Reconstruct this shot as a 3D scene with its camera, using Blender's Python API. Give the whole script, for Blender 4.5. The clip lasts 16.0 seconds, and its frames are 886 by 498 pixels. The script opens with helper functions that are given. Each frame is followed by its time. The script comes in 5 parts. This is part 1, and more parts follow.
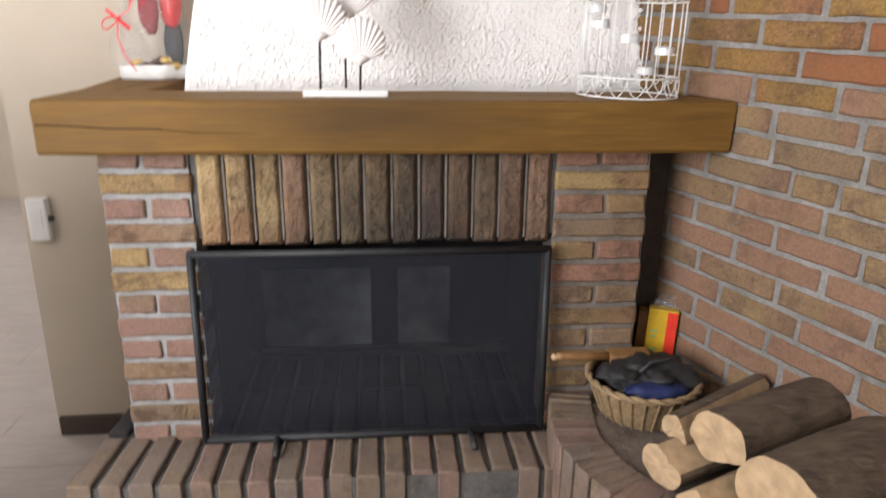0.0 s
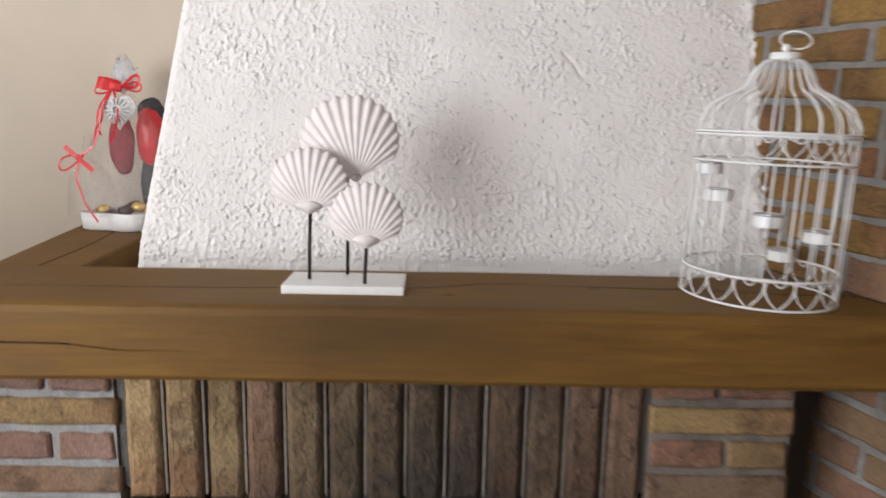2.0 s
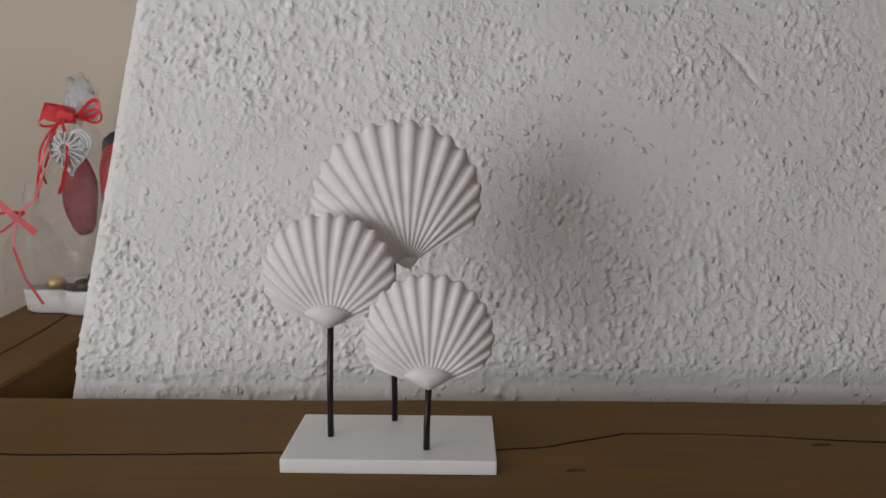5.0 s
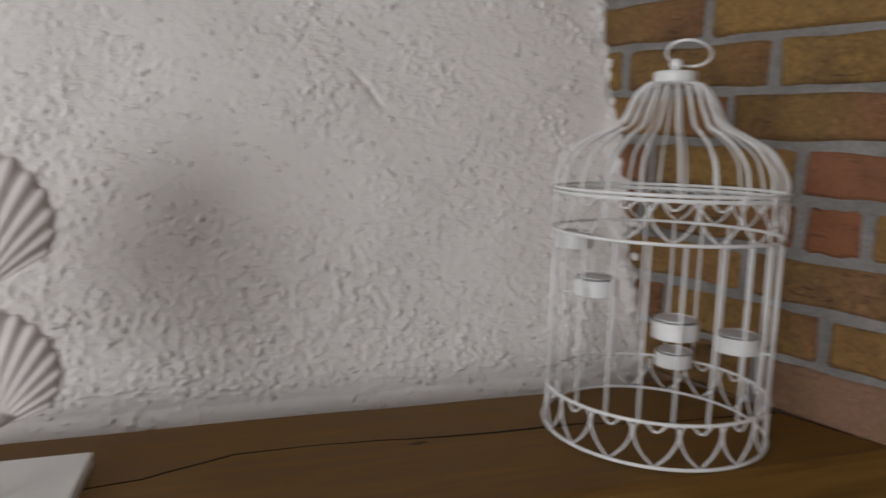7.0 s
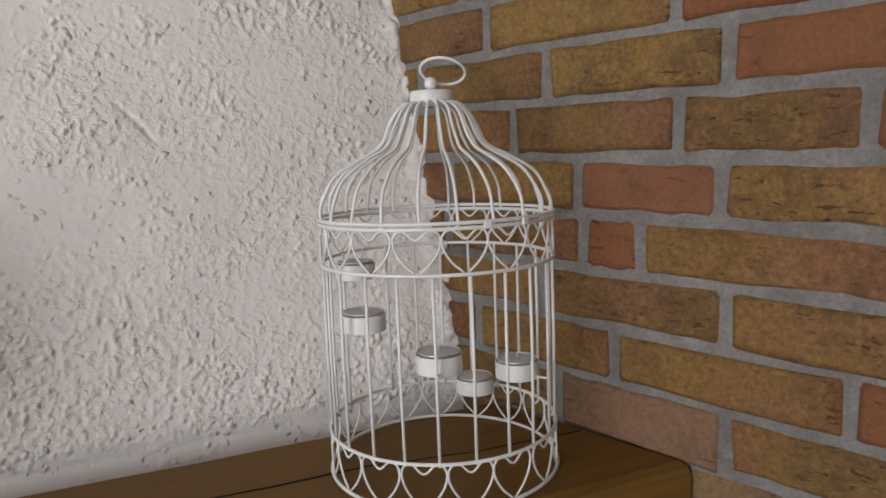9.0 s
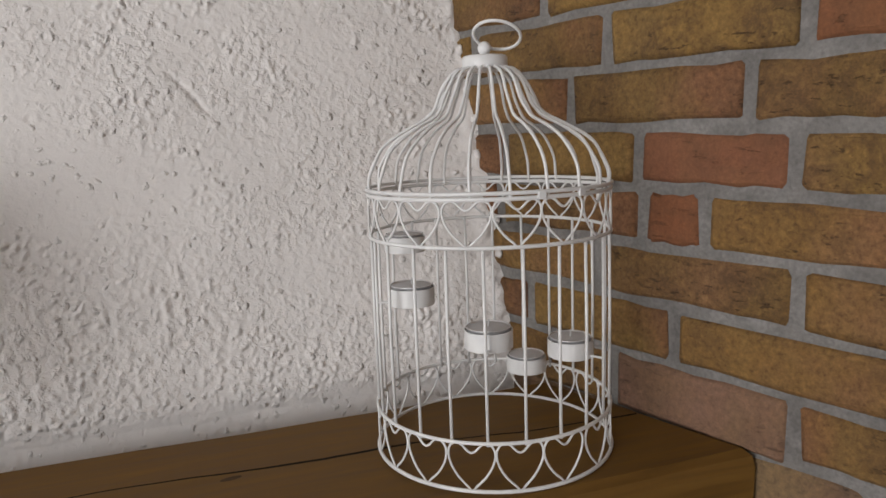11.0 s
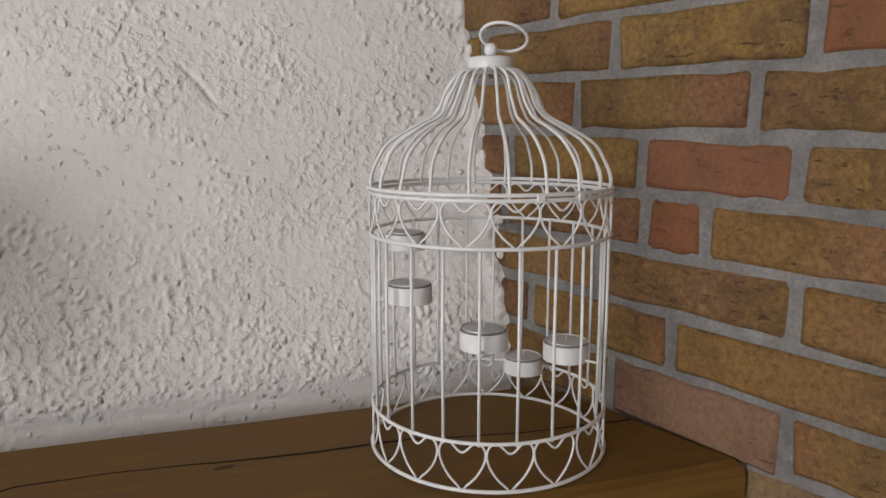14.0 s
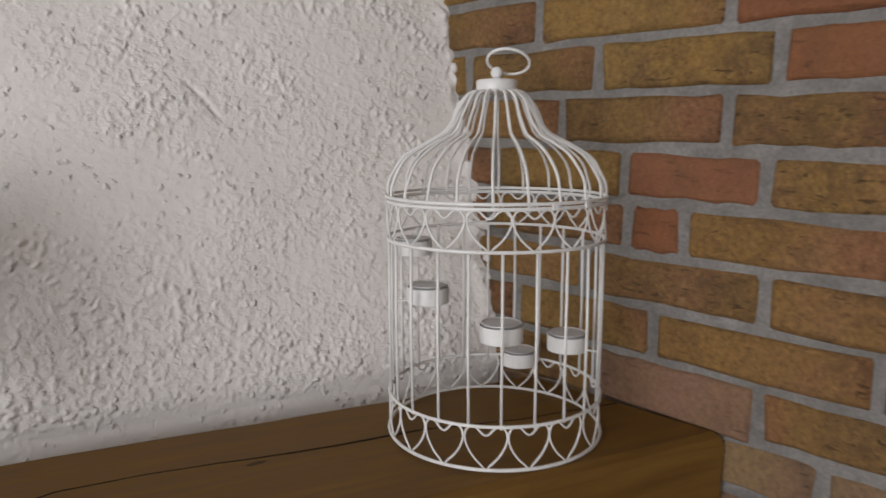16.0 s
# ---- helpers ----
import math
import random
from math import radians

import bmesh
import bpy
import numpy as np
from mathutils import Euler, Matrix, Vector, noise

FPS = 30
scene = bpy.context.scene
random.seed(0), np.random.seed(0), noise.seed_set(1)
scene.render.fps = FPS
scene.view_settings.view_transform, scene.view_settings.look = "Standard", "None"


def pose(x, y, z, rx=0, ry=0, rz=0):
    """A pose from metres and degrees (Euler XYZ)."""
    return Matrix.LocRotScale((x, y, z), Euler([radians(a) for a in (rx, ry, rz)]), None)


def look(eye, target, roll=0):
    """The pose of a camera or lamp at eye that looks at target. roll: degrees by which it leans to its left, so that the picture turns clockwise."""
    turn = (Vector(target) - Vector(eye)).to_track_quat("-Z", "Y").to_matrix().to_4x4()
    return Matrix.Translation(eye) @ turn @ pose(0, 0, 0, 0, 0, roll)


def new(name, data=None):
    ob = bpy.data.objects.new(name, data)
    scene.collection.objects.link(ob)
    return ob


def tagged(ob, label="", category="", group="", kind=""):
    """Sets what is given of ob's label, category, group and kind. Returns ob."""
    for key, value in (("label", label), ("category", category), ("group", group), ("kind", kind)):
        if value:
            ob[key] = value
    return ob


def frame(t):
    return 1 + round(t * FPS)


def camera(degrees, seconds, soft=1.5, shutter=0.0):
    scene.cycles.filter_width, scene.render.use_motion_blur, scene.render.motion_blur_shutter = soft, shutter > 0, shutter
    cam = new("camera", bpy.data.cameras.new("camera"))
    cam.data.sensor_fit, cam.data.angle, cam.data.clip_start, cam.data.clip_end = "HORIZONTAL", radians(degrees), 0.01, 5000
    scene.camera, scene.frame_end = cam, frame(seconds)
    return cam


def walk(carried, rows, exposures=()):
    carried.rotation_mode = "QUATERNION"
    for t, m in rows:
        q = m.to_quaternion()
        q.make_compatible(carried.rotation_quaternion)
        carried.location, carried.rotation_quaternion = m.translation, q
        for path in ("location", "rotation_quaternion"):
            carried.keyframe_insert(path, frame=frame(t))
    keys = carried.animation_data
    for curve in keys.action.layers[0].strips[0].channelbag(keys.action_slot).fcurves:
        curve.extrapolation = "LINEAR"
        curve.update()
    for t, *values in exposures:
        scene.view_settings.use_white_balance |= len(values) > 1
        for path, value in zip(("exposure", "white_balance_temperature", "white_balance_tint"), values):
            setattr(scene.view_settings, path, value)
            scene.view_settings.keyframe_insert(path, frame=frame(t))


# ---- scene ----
cam = camera(64.8, 16.0, 1.5, 0.5)
PATH = [
    (0, (-0.105, 0.08, 1.334), (0.069, 1.983, 0.742), 0.6),
    (0.2, (-0.067, 0.105, 1.357), (0.090, 2.021, 0.805), -1.3),
    (0.5, (-0.122, 0.2, 1.378), (0.142, 2.114, 0.862), -0.6),
    (0.8, (-0.004, 0.287, 1.407), (0.159, 2.224, 0.935), -1.5),
    (1, (-0.008, 0.36, 1.428), (0.21, 2.304, 1.013), -0.5),
    (1.2, (0.030, 0.388, 1.426), (0.146, 2.353, 1.071), 0.1),
    (1.5, (0.036, 0.455, 1.442), (0.085, 2.42, 1.071), 0.5),
    (1.8, (0.003, 0.535, 1.448), (0.005, 2.500, 1.073), 0.2),
    (2, (-0.046, 0.617, 1.457), (-0.015, 2.583, 1.093), 1.2),
    (2.5, (-0.098, 0.75, 1.452), (-0.084, 2.725, 1.137), -0.5),
    (3, (-0.061, 0.887, 1.469), (-0.212, 2.859, 1.17), -1.7),
    (3.2, (-0.043, 0.929, 1.469), (-0.304, 2.891, 1.182), -1.4),
    (5.3, (-0.119, 1.081, 1.475), (-0.166, 3.055, 1.155), -0.1),
    (5.5, (-0.096, 1.083, 1.474), (-0.172, 3.052, 1.129), -0.0),
    (6, (-0.059, 1.077, 1.484), (-0.089, 3.046, 1.135), 0.4),
    (6.5, (-0.012, 1.064, 1.495), (0.197, 3.023, 1.154), 1.3),
    (7, (0.054, 1.051, 1.488), (0.595, 2.955, 1.201), 0.4),
    (7.5, (0.130, 1.034, 1.512), (0.815, 2.881, 1.170), -0.8),
    (8, (0.168, 1.028, 1.511), (0.913, 2.858, 1.203), -1.3),
    (8.5, (0.207, 1.036, 1.506), (0.996, 2.851, 1.218), -2.5),
    (9, (0.223, 1.040, 1.502), (0.946, 2.886, 1.239), -3.3),
    (9.5, (0.229, 1.041, 1.498), (0.867, 2.916, 1.224), -3.8),
    (11.8, (0.236, 1.065, 1.491), (0.786, 2.957, 1.149), -2.7),
    (12, (0.237, 1.064, 1.496), (0.778, 2.957, 1.147), -2.5),
    (12.5, (0.237, 1.066, 1.494), (0.752, 2.968, 1.152), -2.0),
    (13, (0.243, 1.060, 1.497), (0.748, 2.964, 1.155), -1.6),
    (13.5, (0.240, 1.055, 1.494), (0.751, 2.961, 1.171), -1.3),
    (14, (0.242, 1.054, 1.494), (0.784, 2.953, 1.176), -1.2),
    (14.5, (0.241, 1.057, 1.495), (0.806, 2.950, 1.180), -0.8),
    (15, (0.235, 1.047, 1.496), (0.805, 2.939, 1.185), -1.1),
    (15.5, (0.199, 1.046, 1.504), (0.775, 2.937, 1.203), -1.2),
    (16, (0.137, 1.026, 1.505), (0.895, 2.851, 1.197), -1.3),
]
exposures_rows = [(0.0, 1.6, 6500, 10), (0.9, 1.6, 6500, 10), (1.5, 1.28, 6480, 10), (2.0, 0.95, 6430, 10), (2.5, 0.62, 6400, 10), (3.0, 0.48, 6390, 10), (3.2, 0.43, 6380, 10), (5.3, 0.03, 6370, 10), (6.3, 0.05, 6370, 10), (7.5, 0.28, 6500, 10), (9.0, 0.52, 6570, 10), (14.0, 0.54, 6560, 10), (16.0, 0.49, 6560, 10)]
walk(cam, [(t, look(eye, target, roll)) for t, eye, target, roll in PATH], exposures_rows)

# ---- light ----
world = bpy.data.worlds.new("world")
scene.world = world
world.use_nodes = True
world.node_tree.nodes["Background"].inputs["Color"].default_value = (0.75, 0.85, 1.0, 1)
world.node_tree.nodes["Background"].inputs["Strength"].default_value = 0.3


def area_light(name, place, target, w, h, watts, colour):
    data = bpy.data.lights.new(name, "AREA")
    data.shape, data.size, data.size_y, data.energy, data.color = "RECTANGLE", w, h, watts, colour
    ob = new(name, data)
    ob.matrix_world = look(place, target)
    return ob


area_light("window_daylight", (-1.93, 0.02, 1.52), (-0.15, 1.75, 1.42), 1.4, 1.25, 33, (0.97, 0.975, 1.0))
# Unseen window behind the camera, added as weak room fill.
area_light("window_daylight", (0.3, -2.96, 1.55), (0.3, 0.0, 1.55), 1.6, 1.3, 5, (0.97, 0.975, 1.0))
# Unseen lamp added to brighten the floor of the next room.
area_light("window_daylight", (-3.95, 4.2, 1.5), (-2.0, 4.2, 0.6), 1.6, 1.3, 22, (0.97, 0.975, 1.0))


# ---- materials ----
def material(name, rough=0.7, metal=0.0):
    m = bpy.data.materials.new(name)
    m.use_nodes = True
    nt = m.node_tree
    b = nt.nodes["Principled BSDF"]
    b.inputs["Roughness"].default_value = rough
    b.inputs["Metallic"].default_value = metal
    return m, nt, b


def node(nt, kind, **inputs):
    n = nt.nodes.new(kind)
    for key, value in inputs.items():
        n.inputs[key.replace("_", " ")].default_value = value
    return n


def coords(nt, scale=(1, 1, 1), obj=False, rot=(0, 0, 0)):
    m = nt.nodes.new("ShaderNodeMapping")
    m.inputs["Scale"].default_value = scale
    m.inputs["Rotation"].default_value = rot
    if obj:
        t = nt.nodes.new("ShaderNodeTexCoord")
        nt.links.new(t.outputs["Object"], m.inputs["Vector"])
    else:
        g = nt.nodes.new("ShaderNodeNewGeometry")
        nt.links.new(g.outputs["Position"], m.inputs["Vector"])
    return m.outputs["Vector"]


def noise_tex(nt, vec, scale, detail=4.0, rough=0.55, distort=0.0):
    n = node(nt, "ShaderNodeTexNoise", Scale=scale, Detail=detail, Roughness=rough, Distortion=distort)
    nt.links.new(vec, n.inputs["Vector"])
    return n.outputs["Fac"]


def ramp(nt, fac, stops, interp="LINEAR"):
    r = nt.nodes.new("ShaderNodeValToRGB")
    r.color_ramp.interpolation = interp
    els = r.color_ramp.elements
    while len(els) < len(stops):
        els.new(0.5)
    for e, (p, c) in zip(els, stops):
        e.position, e.color = p, (*c, 1)
    nt.links.new(fac, r.inputs["Fac"])
    return r.outputs["Color"]


def mix(nt, fac, a, b, mode="MIX"):
    n = nt.nodes.new("ShaderNodeMix")
    n.data_type, n.blend_type = "RGBA", mode
    for sock, v in ((n.inputs[0], fac), (n.inputs[6], a), (n.inputs[7], b)):
        if isinstance(v, (int, float)):
            sock.default_value = v
        elif isinstance(v, tuple):
            sock.default_value = (*v, 1)
        else:
            nt.links.new(v, sock)
    return n.outputs[2]


def maths(nt, op, a, b=0.0, clamp=False):
    n = nt.nodes.new("ShaderNodeMath")
    n.operation, n.use_clamp = op, clamp
    for sock, v in zip(n.inputs, (a, b)):
        if isinstance(v, (int, float)):
            sock.default_value = v
        else:
            nt.links.new(v, sock)
    return n.outputs[0]


def bump(nt, bsdf, height, strength=0.3, dist=0.002, after=None):
    n = node(nt, "ShaderNodeBump", Strength=strength, Distance=dist)
    nt.links.new(height, n.inputs["Height"])
    if after is not None:
        nt.links.new(after, n.inputs["Normal"])
    nt.links.new(n.outputs["Normal"], bsdf.inputs["Normal"])
    return n.outputs["Normal"]


def plain(name, colour, rough=0.6, metal=0.0, vary=0.12, scale=40.0, relief=0.1):
    m, nt, b = material(name, rough, metal)
    v = coords(nt)
    f = noise_tex(nt, v, scale)
    lo = tuple(c * (1 - vary) for c in colour)
    hi = tuple(min(1, c * (1 + vary)) for c in colour)
    nt.links.new(ramp(nt, f, [(0.3, lo), (0.7, hi)]), b.inputs["Base Color"])
    if relief:
        bump(nt, b, noise_tex(nt, v, scale * 4), relief, 0.001)
    return m


def brick_material(name, stops, soot=False, dust=0.0, blots=0.85, blush=0.0, sandy=1.0):
    m, nt, b = material(name, 0.85)
    v = coords(nt)
    local = coords(nt, obj=True)
    info = nt.nodes.new("ShaderNodeObjectInfo")
    rnd = info.outputs["Random"]
    base = ramp(nt, rnd, stops, "CONSTANT")
    shifted = nt.nodes.new("ShaderNodeVectorMath")
    shifted.operation = "ADD"
    nt.links.new(v, shifted.inputs[0])
    cmb = nt.nodes.new("ShaderNodeCombineXYZ")
    nt.links.new(maths(nt, "MULTIPLY", rnd, 37.0), cmb.inputs[0])
    nt.links.new(maths(nt, "MULTIPLY", rnd, 91.0), cmb.inputs[2])
    nt.links.new(cmb.outputs[0], shifted.inputs[1])
    vv = shifted.outputs[0]
    # each brick is mottled towards a second fired colour
    big = noise_tex(nt, vv, 9.0, 3.0)
    second = ramp(nt, maths(nt, "FRACT", maths(nt, "MULTIPLY", rnd, 7.3)), [(0.0, (0.21, 0.128, 0.042)), (0.4, (0.23, 0.120, 0.060)), (0.75, (0.165, 0.103, 0.040))], "CONSTANT")
    col = mix(nt, ramp(nt, big, [(0.45, (0, 0, 0)), (0.68, (0.6 * sandy, 0.6 * sandy, 0.6 * sandy))]), base, second)
    if blush:
        # one end fired pink
        sep0 = nt.nodes.new("ShaderNodeSeparateXYZ")
        nt.links.new(local, sep0.inputs[0])
        end = maths(nt, "MULTIPLY", sep0.outputs[0], maths(nt, "MULTIPLY", maths(nt, "SUBTRACT", maths(nt, "FRACT", maths(nt, "MULTIPLY", rnd, 13.7)), 0.35), 18.0))
        end = maths(nt, "ADD", end, maths(nt, "SUBTRACT", noise_tex(nt, vv, 16.0, 4.0), 0.5))
        col = mix(nt, ramp(nt, end, [(0.12, (0, 0, 0)), (0.55, (blush, blush, blush))]), col, (0.215, 0.098, 0.05))
    mid = noise_tex(nt, vv, 45.0, 5.0, 0.65)
    col = mix(nt, ramp(nt, mid, [(0.35, (0, 0, 0)), (0.75, (0.35, 0.35, 0.35))]), col, (0.5, 0.42, 0.3), "OVERLAY")
    # pale sand grains and dark ones between them
    sand = noise_tex(nt, vv, 170.0, 5.0, 0.7)
    k = 0.42 * sandy
    col = mix(nt, ramp(nt, sand, [(0.50, (0, 0, 0)), (0.66, (k, k, k))]), col, mix(nt, 1.0, col, (0.45, 0.45, 0.45), "DODGE"))
    k = 0.6 * sandy
    col = mix(nt, ramp(nt, sand, [(0.34, (k, k, k)), (0.47, (0, 0, 0))]), col, mix(nt, 1.0, col, (0.45, 0.4, 0.36), "MULTIPLY"))
    # burnt patch with sharp little cracks
    blot = noise_tex(nt, vv, 30.0, 6.0, 0.72, 0.5)
    where = ramp(nt, noise_tex(nt, vv, 11.0, 2.0), [(0.46, (0, 0, 0)), (0.6, (1, 1, 1))])
    k = 0.75 * blots
    burnt = mix(nt, 1.0, ramp(nt, blot, [(0.42, (0, 0, 0)), (0.58, (k, k, k))]), where, "MULTIPLY")
    col = mix(nt, burnt, col, (0.085, 0.043, 0.02))
    cut = node(nt, "ShaderNodeMapping", Scale=(58.0, 58.0, 190.0))
    nt.links.new(vv, cut.inputs["Vector"])
    slit = noise_tex(nt, cut.outputs["Vector"], 1.0, 4.0, 0.65, 0.2)
    near = ramp(nt, noise_tex(nt, vv, 11.0, 2.0), [(0.48, (0.03, 0.03, 0.03)), (0.57, (1, 1, 1))])
    crack = mix(nt, 1.0, ramp(nt, slit, [(0.34, (0.9, 0.9, 0.9)), (0.40, (0, 0, 0))]), near, "MULTIPLY")
    crack = mix(nt, 1.0, crack, (blots, blots, blots), "MULTIPLY")
    col = mix(nt, crack, col, (0.045, 0.021, 0.007))
    grain = noise_tex(nt, v, 420.0, 3.0)
    col = mix(nt, 0.3, col, ramp(nt, grain, [(0.3, (0.3, 0.3, 0.3)), (0.7, (0.72, 0.72, 0.72))]), "OVERLAY")
    if dust:
        col = mix(nt, dust, col, (0.15, 0.125, 0.11))
    if soot:
        sep = nt.nodes.new("ShaderNodeSeparateXYZ")
        nt.links.new(v, sep.inputs[0])
        dx = maths(nt, "MULTIPLY", maths(nt, "ADD", sep.outputs[0], 0.03), 2.5)
        dz = maths(nt, "MULTIPLY", maths(nt, "SUBTRACT", sep.outputs[2], 0.90), 2.6)
        d = maths(nt, "SQRT", maths(nt, "ADD", maths(nt, "MULTIPLY", dx, dx), maths(nt, "MULTIPLY", dz, dz)))
        d = maths(nt, "ADD", d, maths(nt, "MULTIPLY", noise_tex(nt, v, 16.0, 5.0), 0.7))
        col = mix(nt, ramp(nt, maths(nt, "MULTIPLY", d, 0.5), [(0.25, (0.93, 0.93, 0.93)), (0.48, (0.62, 0.62, 0.62)), (0.8, (0.0, 0.0, 0.0))]), col, (0.018, 0.014, 0.011))
    nt.links.new(col, b.inputs["Base Color"])
    n0 = bump(nt, b, noise_tex(nt, vv, 22.0, 3.0), 0.6, 0.006)
    n1 = bump(nt, b, ramp(nt, sand, [(0.36, (0, 0, 0)), (0.62, (1, 1, 1))]), 0.5 * sandy, 0.002, n0)
    n2 = bump(nt, b, maths(nt, "SUBTRACT", 1.0, crack), 0.7, 0.004, n1)
    n3 = bump(nt, b, grain, 0.35, 0.0012, n2)
    if soot:
        bump(nt, b, noise_tex(nt, coords(nt, (52, 52, 40)), 1.0, 3.0, 0.5, 0.6), 0.8, 0.012, n3)
    return m


YEL, OCH, RED, PNK, BRN = (0.245, 0.145, 0.043), (0.220, 0.123, 0.037), (0.212, 0.082, 0.035), (0.235, 0.108, 0.054), (0.178, 0.103, 0.034)
M_BRICK = brick_material("yellow_brick", [(0.0, YEL), (0.3, OCH), (0.55, BRN), (0.65, YEL), (0.85, OCH)], blush=0.8, blots=0.8)
M_BRICK_LOW = brick_material("dusty_yellow_brick", [(0.0, (0.255, 0.155, 0.058)), (0.3, (0.235, 0.135, 0.06)), (0.6, (0.195, 0.12, 0.05)), (0.8, (0.25, 0.145, 0.065))], blush=0.8, blots=0.8, dust=0.3)
M_BRICK_RED = brick_material("red_brick", [(0.0, RED), (0.4, (0.215, 0.088, 0.044)), (0.6, RED), (0.85, (0.21, 0.085, 0.04))], blots=0.35, sandy=0.4)
M_BRICK_PINK = brick_material("pink_brick", [(0.0, (0.235, 0.122, 0.075)), (0.5, (0.22, 0.115, 0.068))], blots=0.5, sandy=0.7, dust=0.18)
M_PIER_YEL = brick_material("yellow_pier_brick", [(0.0, (0.33, 0.225, 0.095)), (0.5, (0.30, 0.20, 0.085))], dust=0.12, blush=0.5, blots=1.0)
M_PIER_BRN = brick_material("burnt_pier_brick", [(0.0, (0.24, 0.155, 0.095)), (0.5, (0.21, 0.14, 0.09))], dust=0.15, blots=1.1)
M_PIER = brick_material("pier_brick", [(0.0, (0.31, 0.165, 0.13)), (0.3, (0.29, 0.155, 0.12)), (0.6, (0.27, 0.14, 0.105)), (0.8, (0.32, 0.18, 0.14))], dust=0.32, blots=0.5)
M_SOLDIER = brick_material("sooty_brick", [(0.0, (0.36, 0.255, 0.13)), (0.35, (0.33, 0.23, 0.125)), (0.6, (0.31, 0.19, 0.125)), (0.75, (0.36, 0.25, 0.135)), (0.9, (0.30, 0.20, 0.12))], soot=True, blots=0.8, blush=0.6)
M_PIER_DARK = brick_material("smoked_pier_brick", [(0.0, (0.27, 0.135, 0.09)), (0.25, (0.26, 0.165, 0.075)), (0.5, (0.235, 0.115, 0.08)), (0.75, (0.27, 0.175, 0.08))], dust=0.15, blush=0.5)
M_HEARTH = brick_material("hearth_brick", [(0.0, (0.21, 0.133, 0.098)), (0.3, (0.19, 0.126, 0.084)), (0.6, (0.23, 0.126, 0.098)), (0.8, (0.175, 0.126, 0.098))], dust=0.45)


def mortar_material(name, lo, hi):
    m, nt, b = material(name, 0.95)
    v = coords(nt)
    f = noise_tex(nt, v, 14.0, 6.0, 0.65)
    g = noise_tex(nt, v, 260.0, 4.0)
    c = ramp(nt, f, [(0.3, lo), (0.72, hi)])
    c = mix(nt, ramp(nt, noise_tex(nt, v, 38.0, 5.0, 0.7), [(0.52, (0, 0, 0)), (0.70, (0.35, 0.35, 0.35))]), c, tuple(min(1, 1.2 * q) for q in hi))
    c = mix(nt, ramp(nt, noise_tex(nt, v, 24.0, 6.0, 0.7, 0.6), [(0.54, (0, 0, 0)), (0.70, (0.4, 0.4, 0.4))]), c, tuple(0.6 * q for q in lo))
    c = mix(nt, 0.4, c, ramp(nt, g, [(0.3, (0.3, 0.3, 0.3)), (0.7, (0.7, 0.7, 0.7))]), "OVERLAY")
    nt.links.new(c, b.inputs["Base Color"])
    n1 = bump(nt, b, noise_tex(nt, v, 55.0, 5.0), 0.8, 0.006)
    bump(nt, b, g, 0.5, 0.0015, n1)
    return m


M_MORTAR = mortar_material("mortar", (0.14, 0.131, 0.122), (0.275, 0.263, 0.25))
M_PALEMORTAR = mortar_material("pale_mortar", (0.20, 0.195, 0.19), (0.36, 0.355, 0.35))
M_DUSTY = mortar_material("dusty_brick_top", (0.10, 0.075, 0.06), (0.19, 0.145, 0.115))
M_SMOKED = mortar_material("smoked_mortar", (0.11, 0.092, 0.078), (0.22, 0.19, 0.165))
M_DARKJOINT = mortar_material("dark_joint", (0.06, 0.055, 0.05), (0.13, 0.12, 0.11))


def wood_material(name, axis, colours, rough=0.55, smoke=0.0):
    m, nt, b = material(name, rough)
    s = [(5.0, 60.0, 60.0), (60.0, 5.0, 60.0)][axis]
    v = coords(nt, s)
    w = coords(nt, [(0.9, 6.0, 6.0), (6.0, 0.9, 6.0)][axis])
    fine = noise_tex(nt, v, 1.6, 6.0, 0.6, 0.5)
    broad = noise_tex(nt, w, 1.5, 4.0, 0.55, 1.2)
    c = ramp(nt, fine, [(0.25, colours[0]), (0.5, colours[1]), (0.78, colours[2])])
    c = mix(nt, ramp(nt, broad, [(0.35, (0, 0, 0)), (0.7, (0.6, 0.6, 0.6))]), c, colours[3])
    spot = noise_tex(nt, coords(nt, (1, 1, 1)), 5.0, 3.0, 0.5, 0.3)
    c = mix(nt, ramp(nt, spot, [(0.55, (0, 0, 0)), (0.75, (0.35, 0.35, 0.35))]), c, colours[0])
    if smoke:
        # old smoke stain in the middle of the face, over the fire
        off = node(nt, "ShaderNodeVectorMath")
        off.operation = "SUBTRACT"
        nt.links.new(coords(nt), off.inputs[0])
        off.inputs[1].default_value = (-0.10, 1.55, 1.165)
        sq = node(nt, "ShaderNodeMapping", Scale=(2.4, 14.0, 10.0))
        nt.links.new(off.outputs[0], sq.inputs["Vector"])
        ln = node(nt, "ShaderNodeVectorMath")
        ln.operation = "LENGTH"
        nt.links.new(sq.outputs["Vector"], ln.inputs[0])
        d = maths(nt, "ADD", ln.outputs["Value"], maths(nt, "MULTIPLY", maths(nt, "SUBTRACT", broad, 0.5), 0.9))
        c = mix(nt, ramp(nt, d, [(0.1, (smoke, smoke, smoke)), (0.95, (0, 0, 0))]), c, (0.055, 0.030, 0.010))
    nt.links.new(c, b.inputs["Base Color"])
    nt.links.new(ramp(nt, fine, [(0.3, (0.55, 0.55, 0.55)), (0.7, (0.75, 0.75, 0.75))]), b.inputs["Roughness"])
    b.inputs["Specular IOR Level"].default_value = 0.3
    bump(nt, b, fine, 0.18, 0.001)
    return m


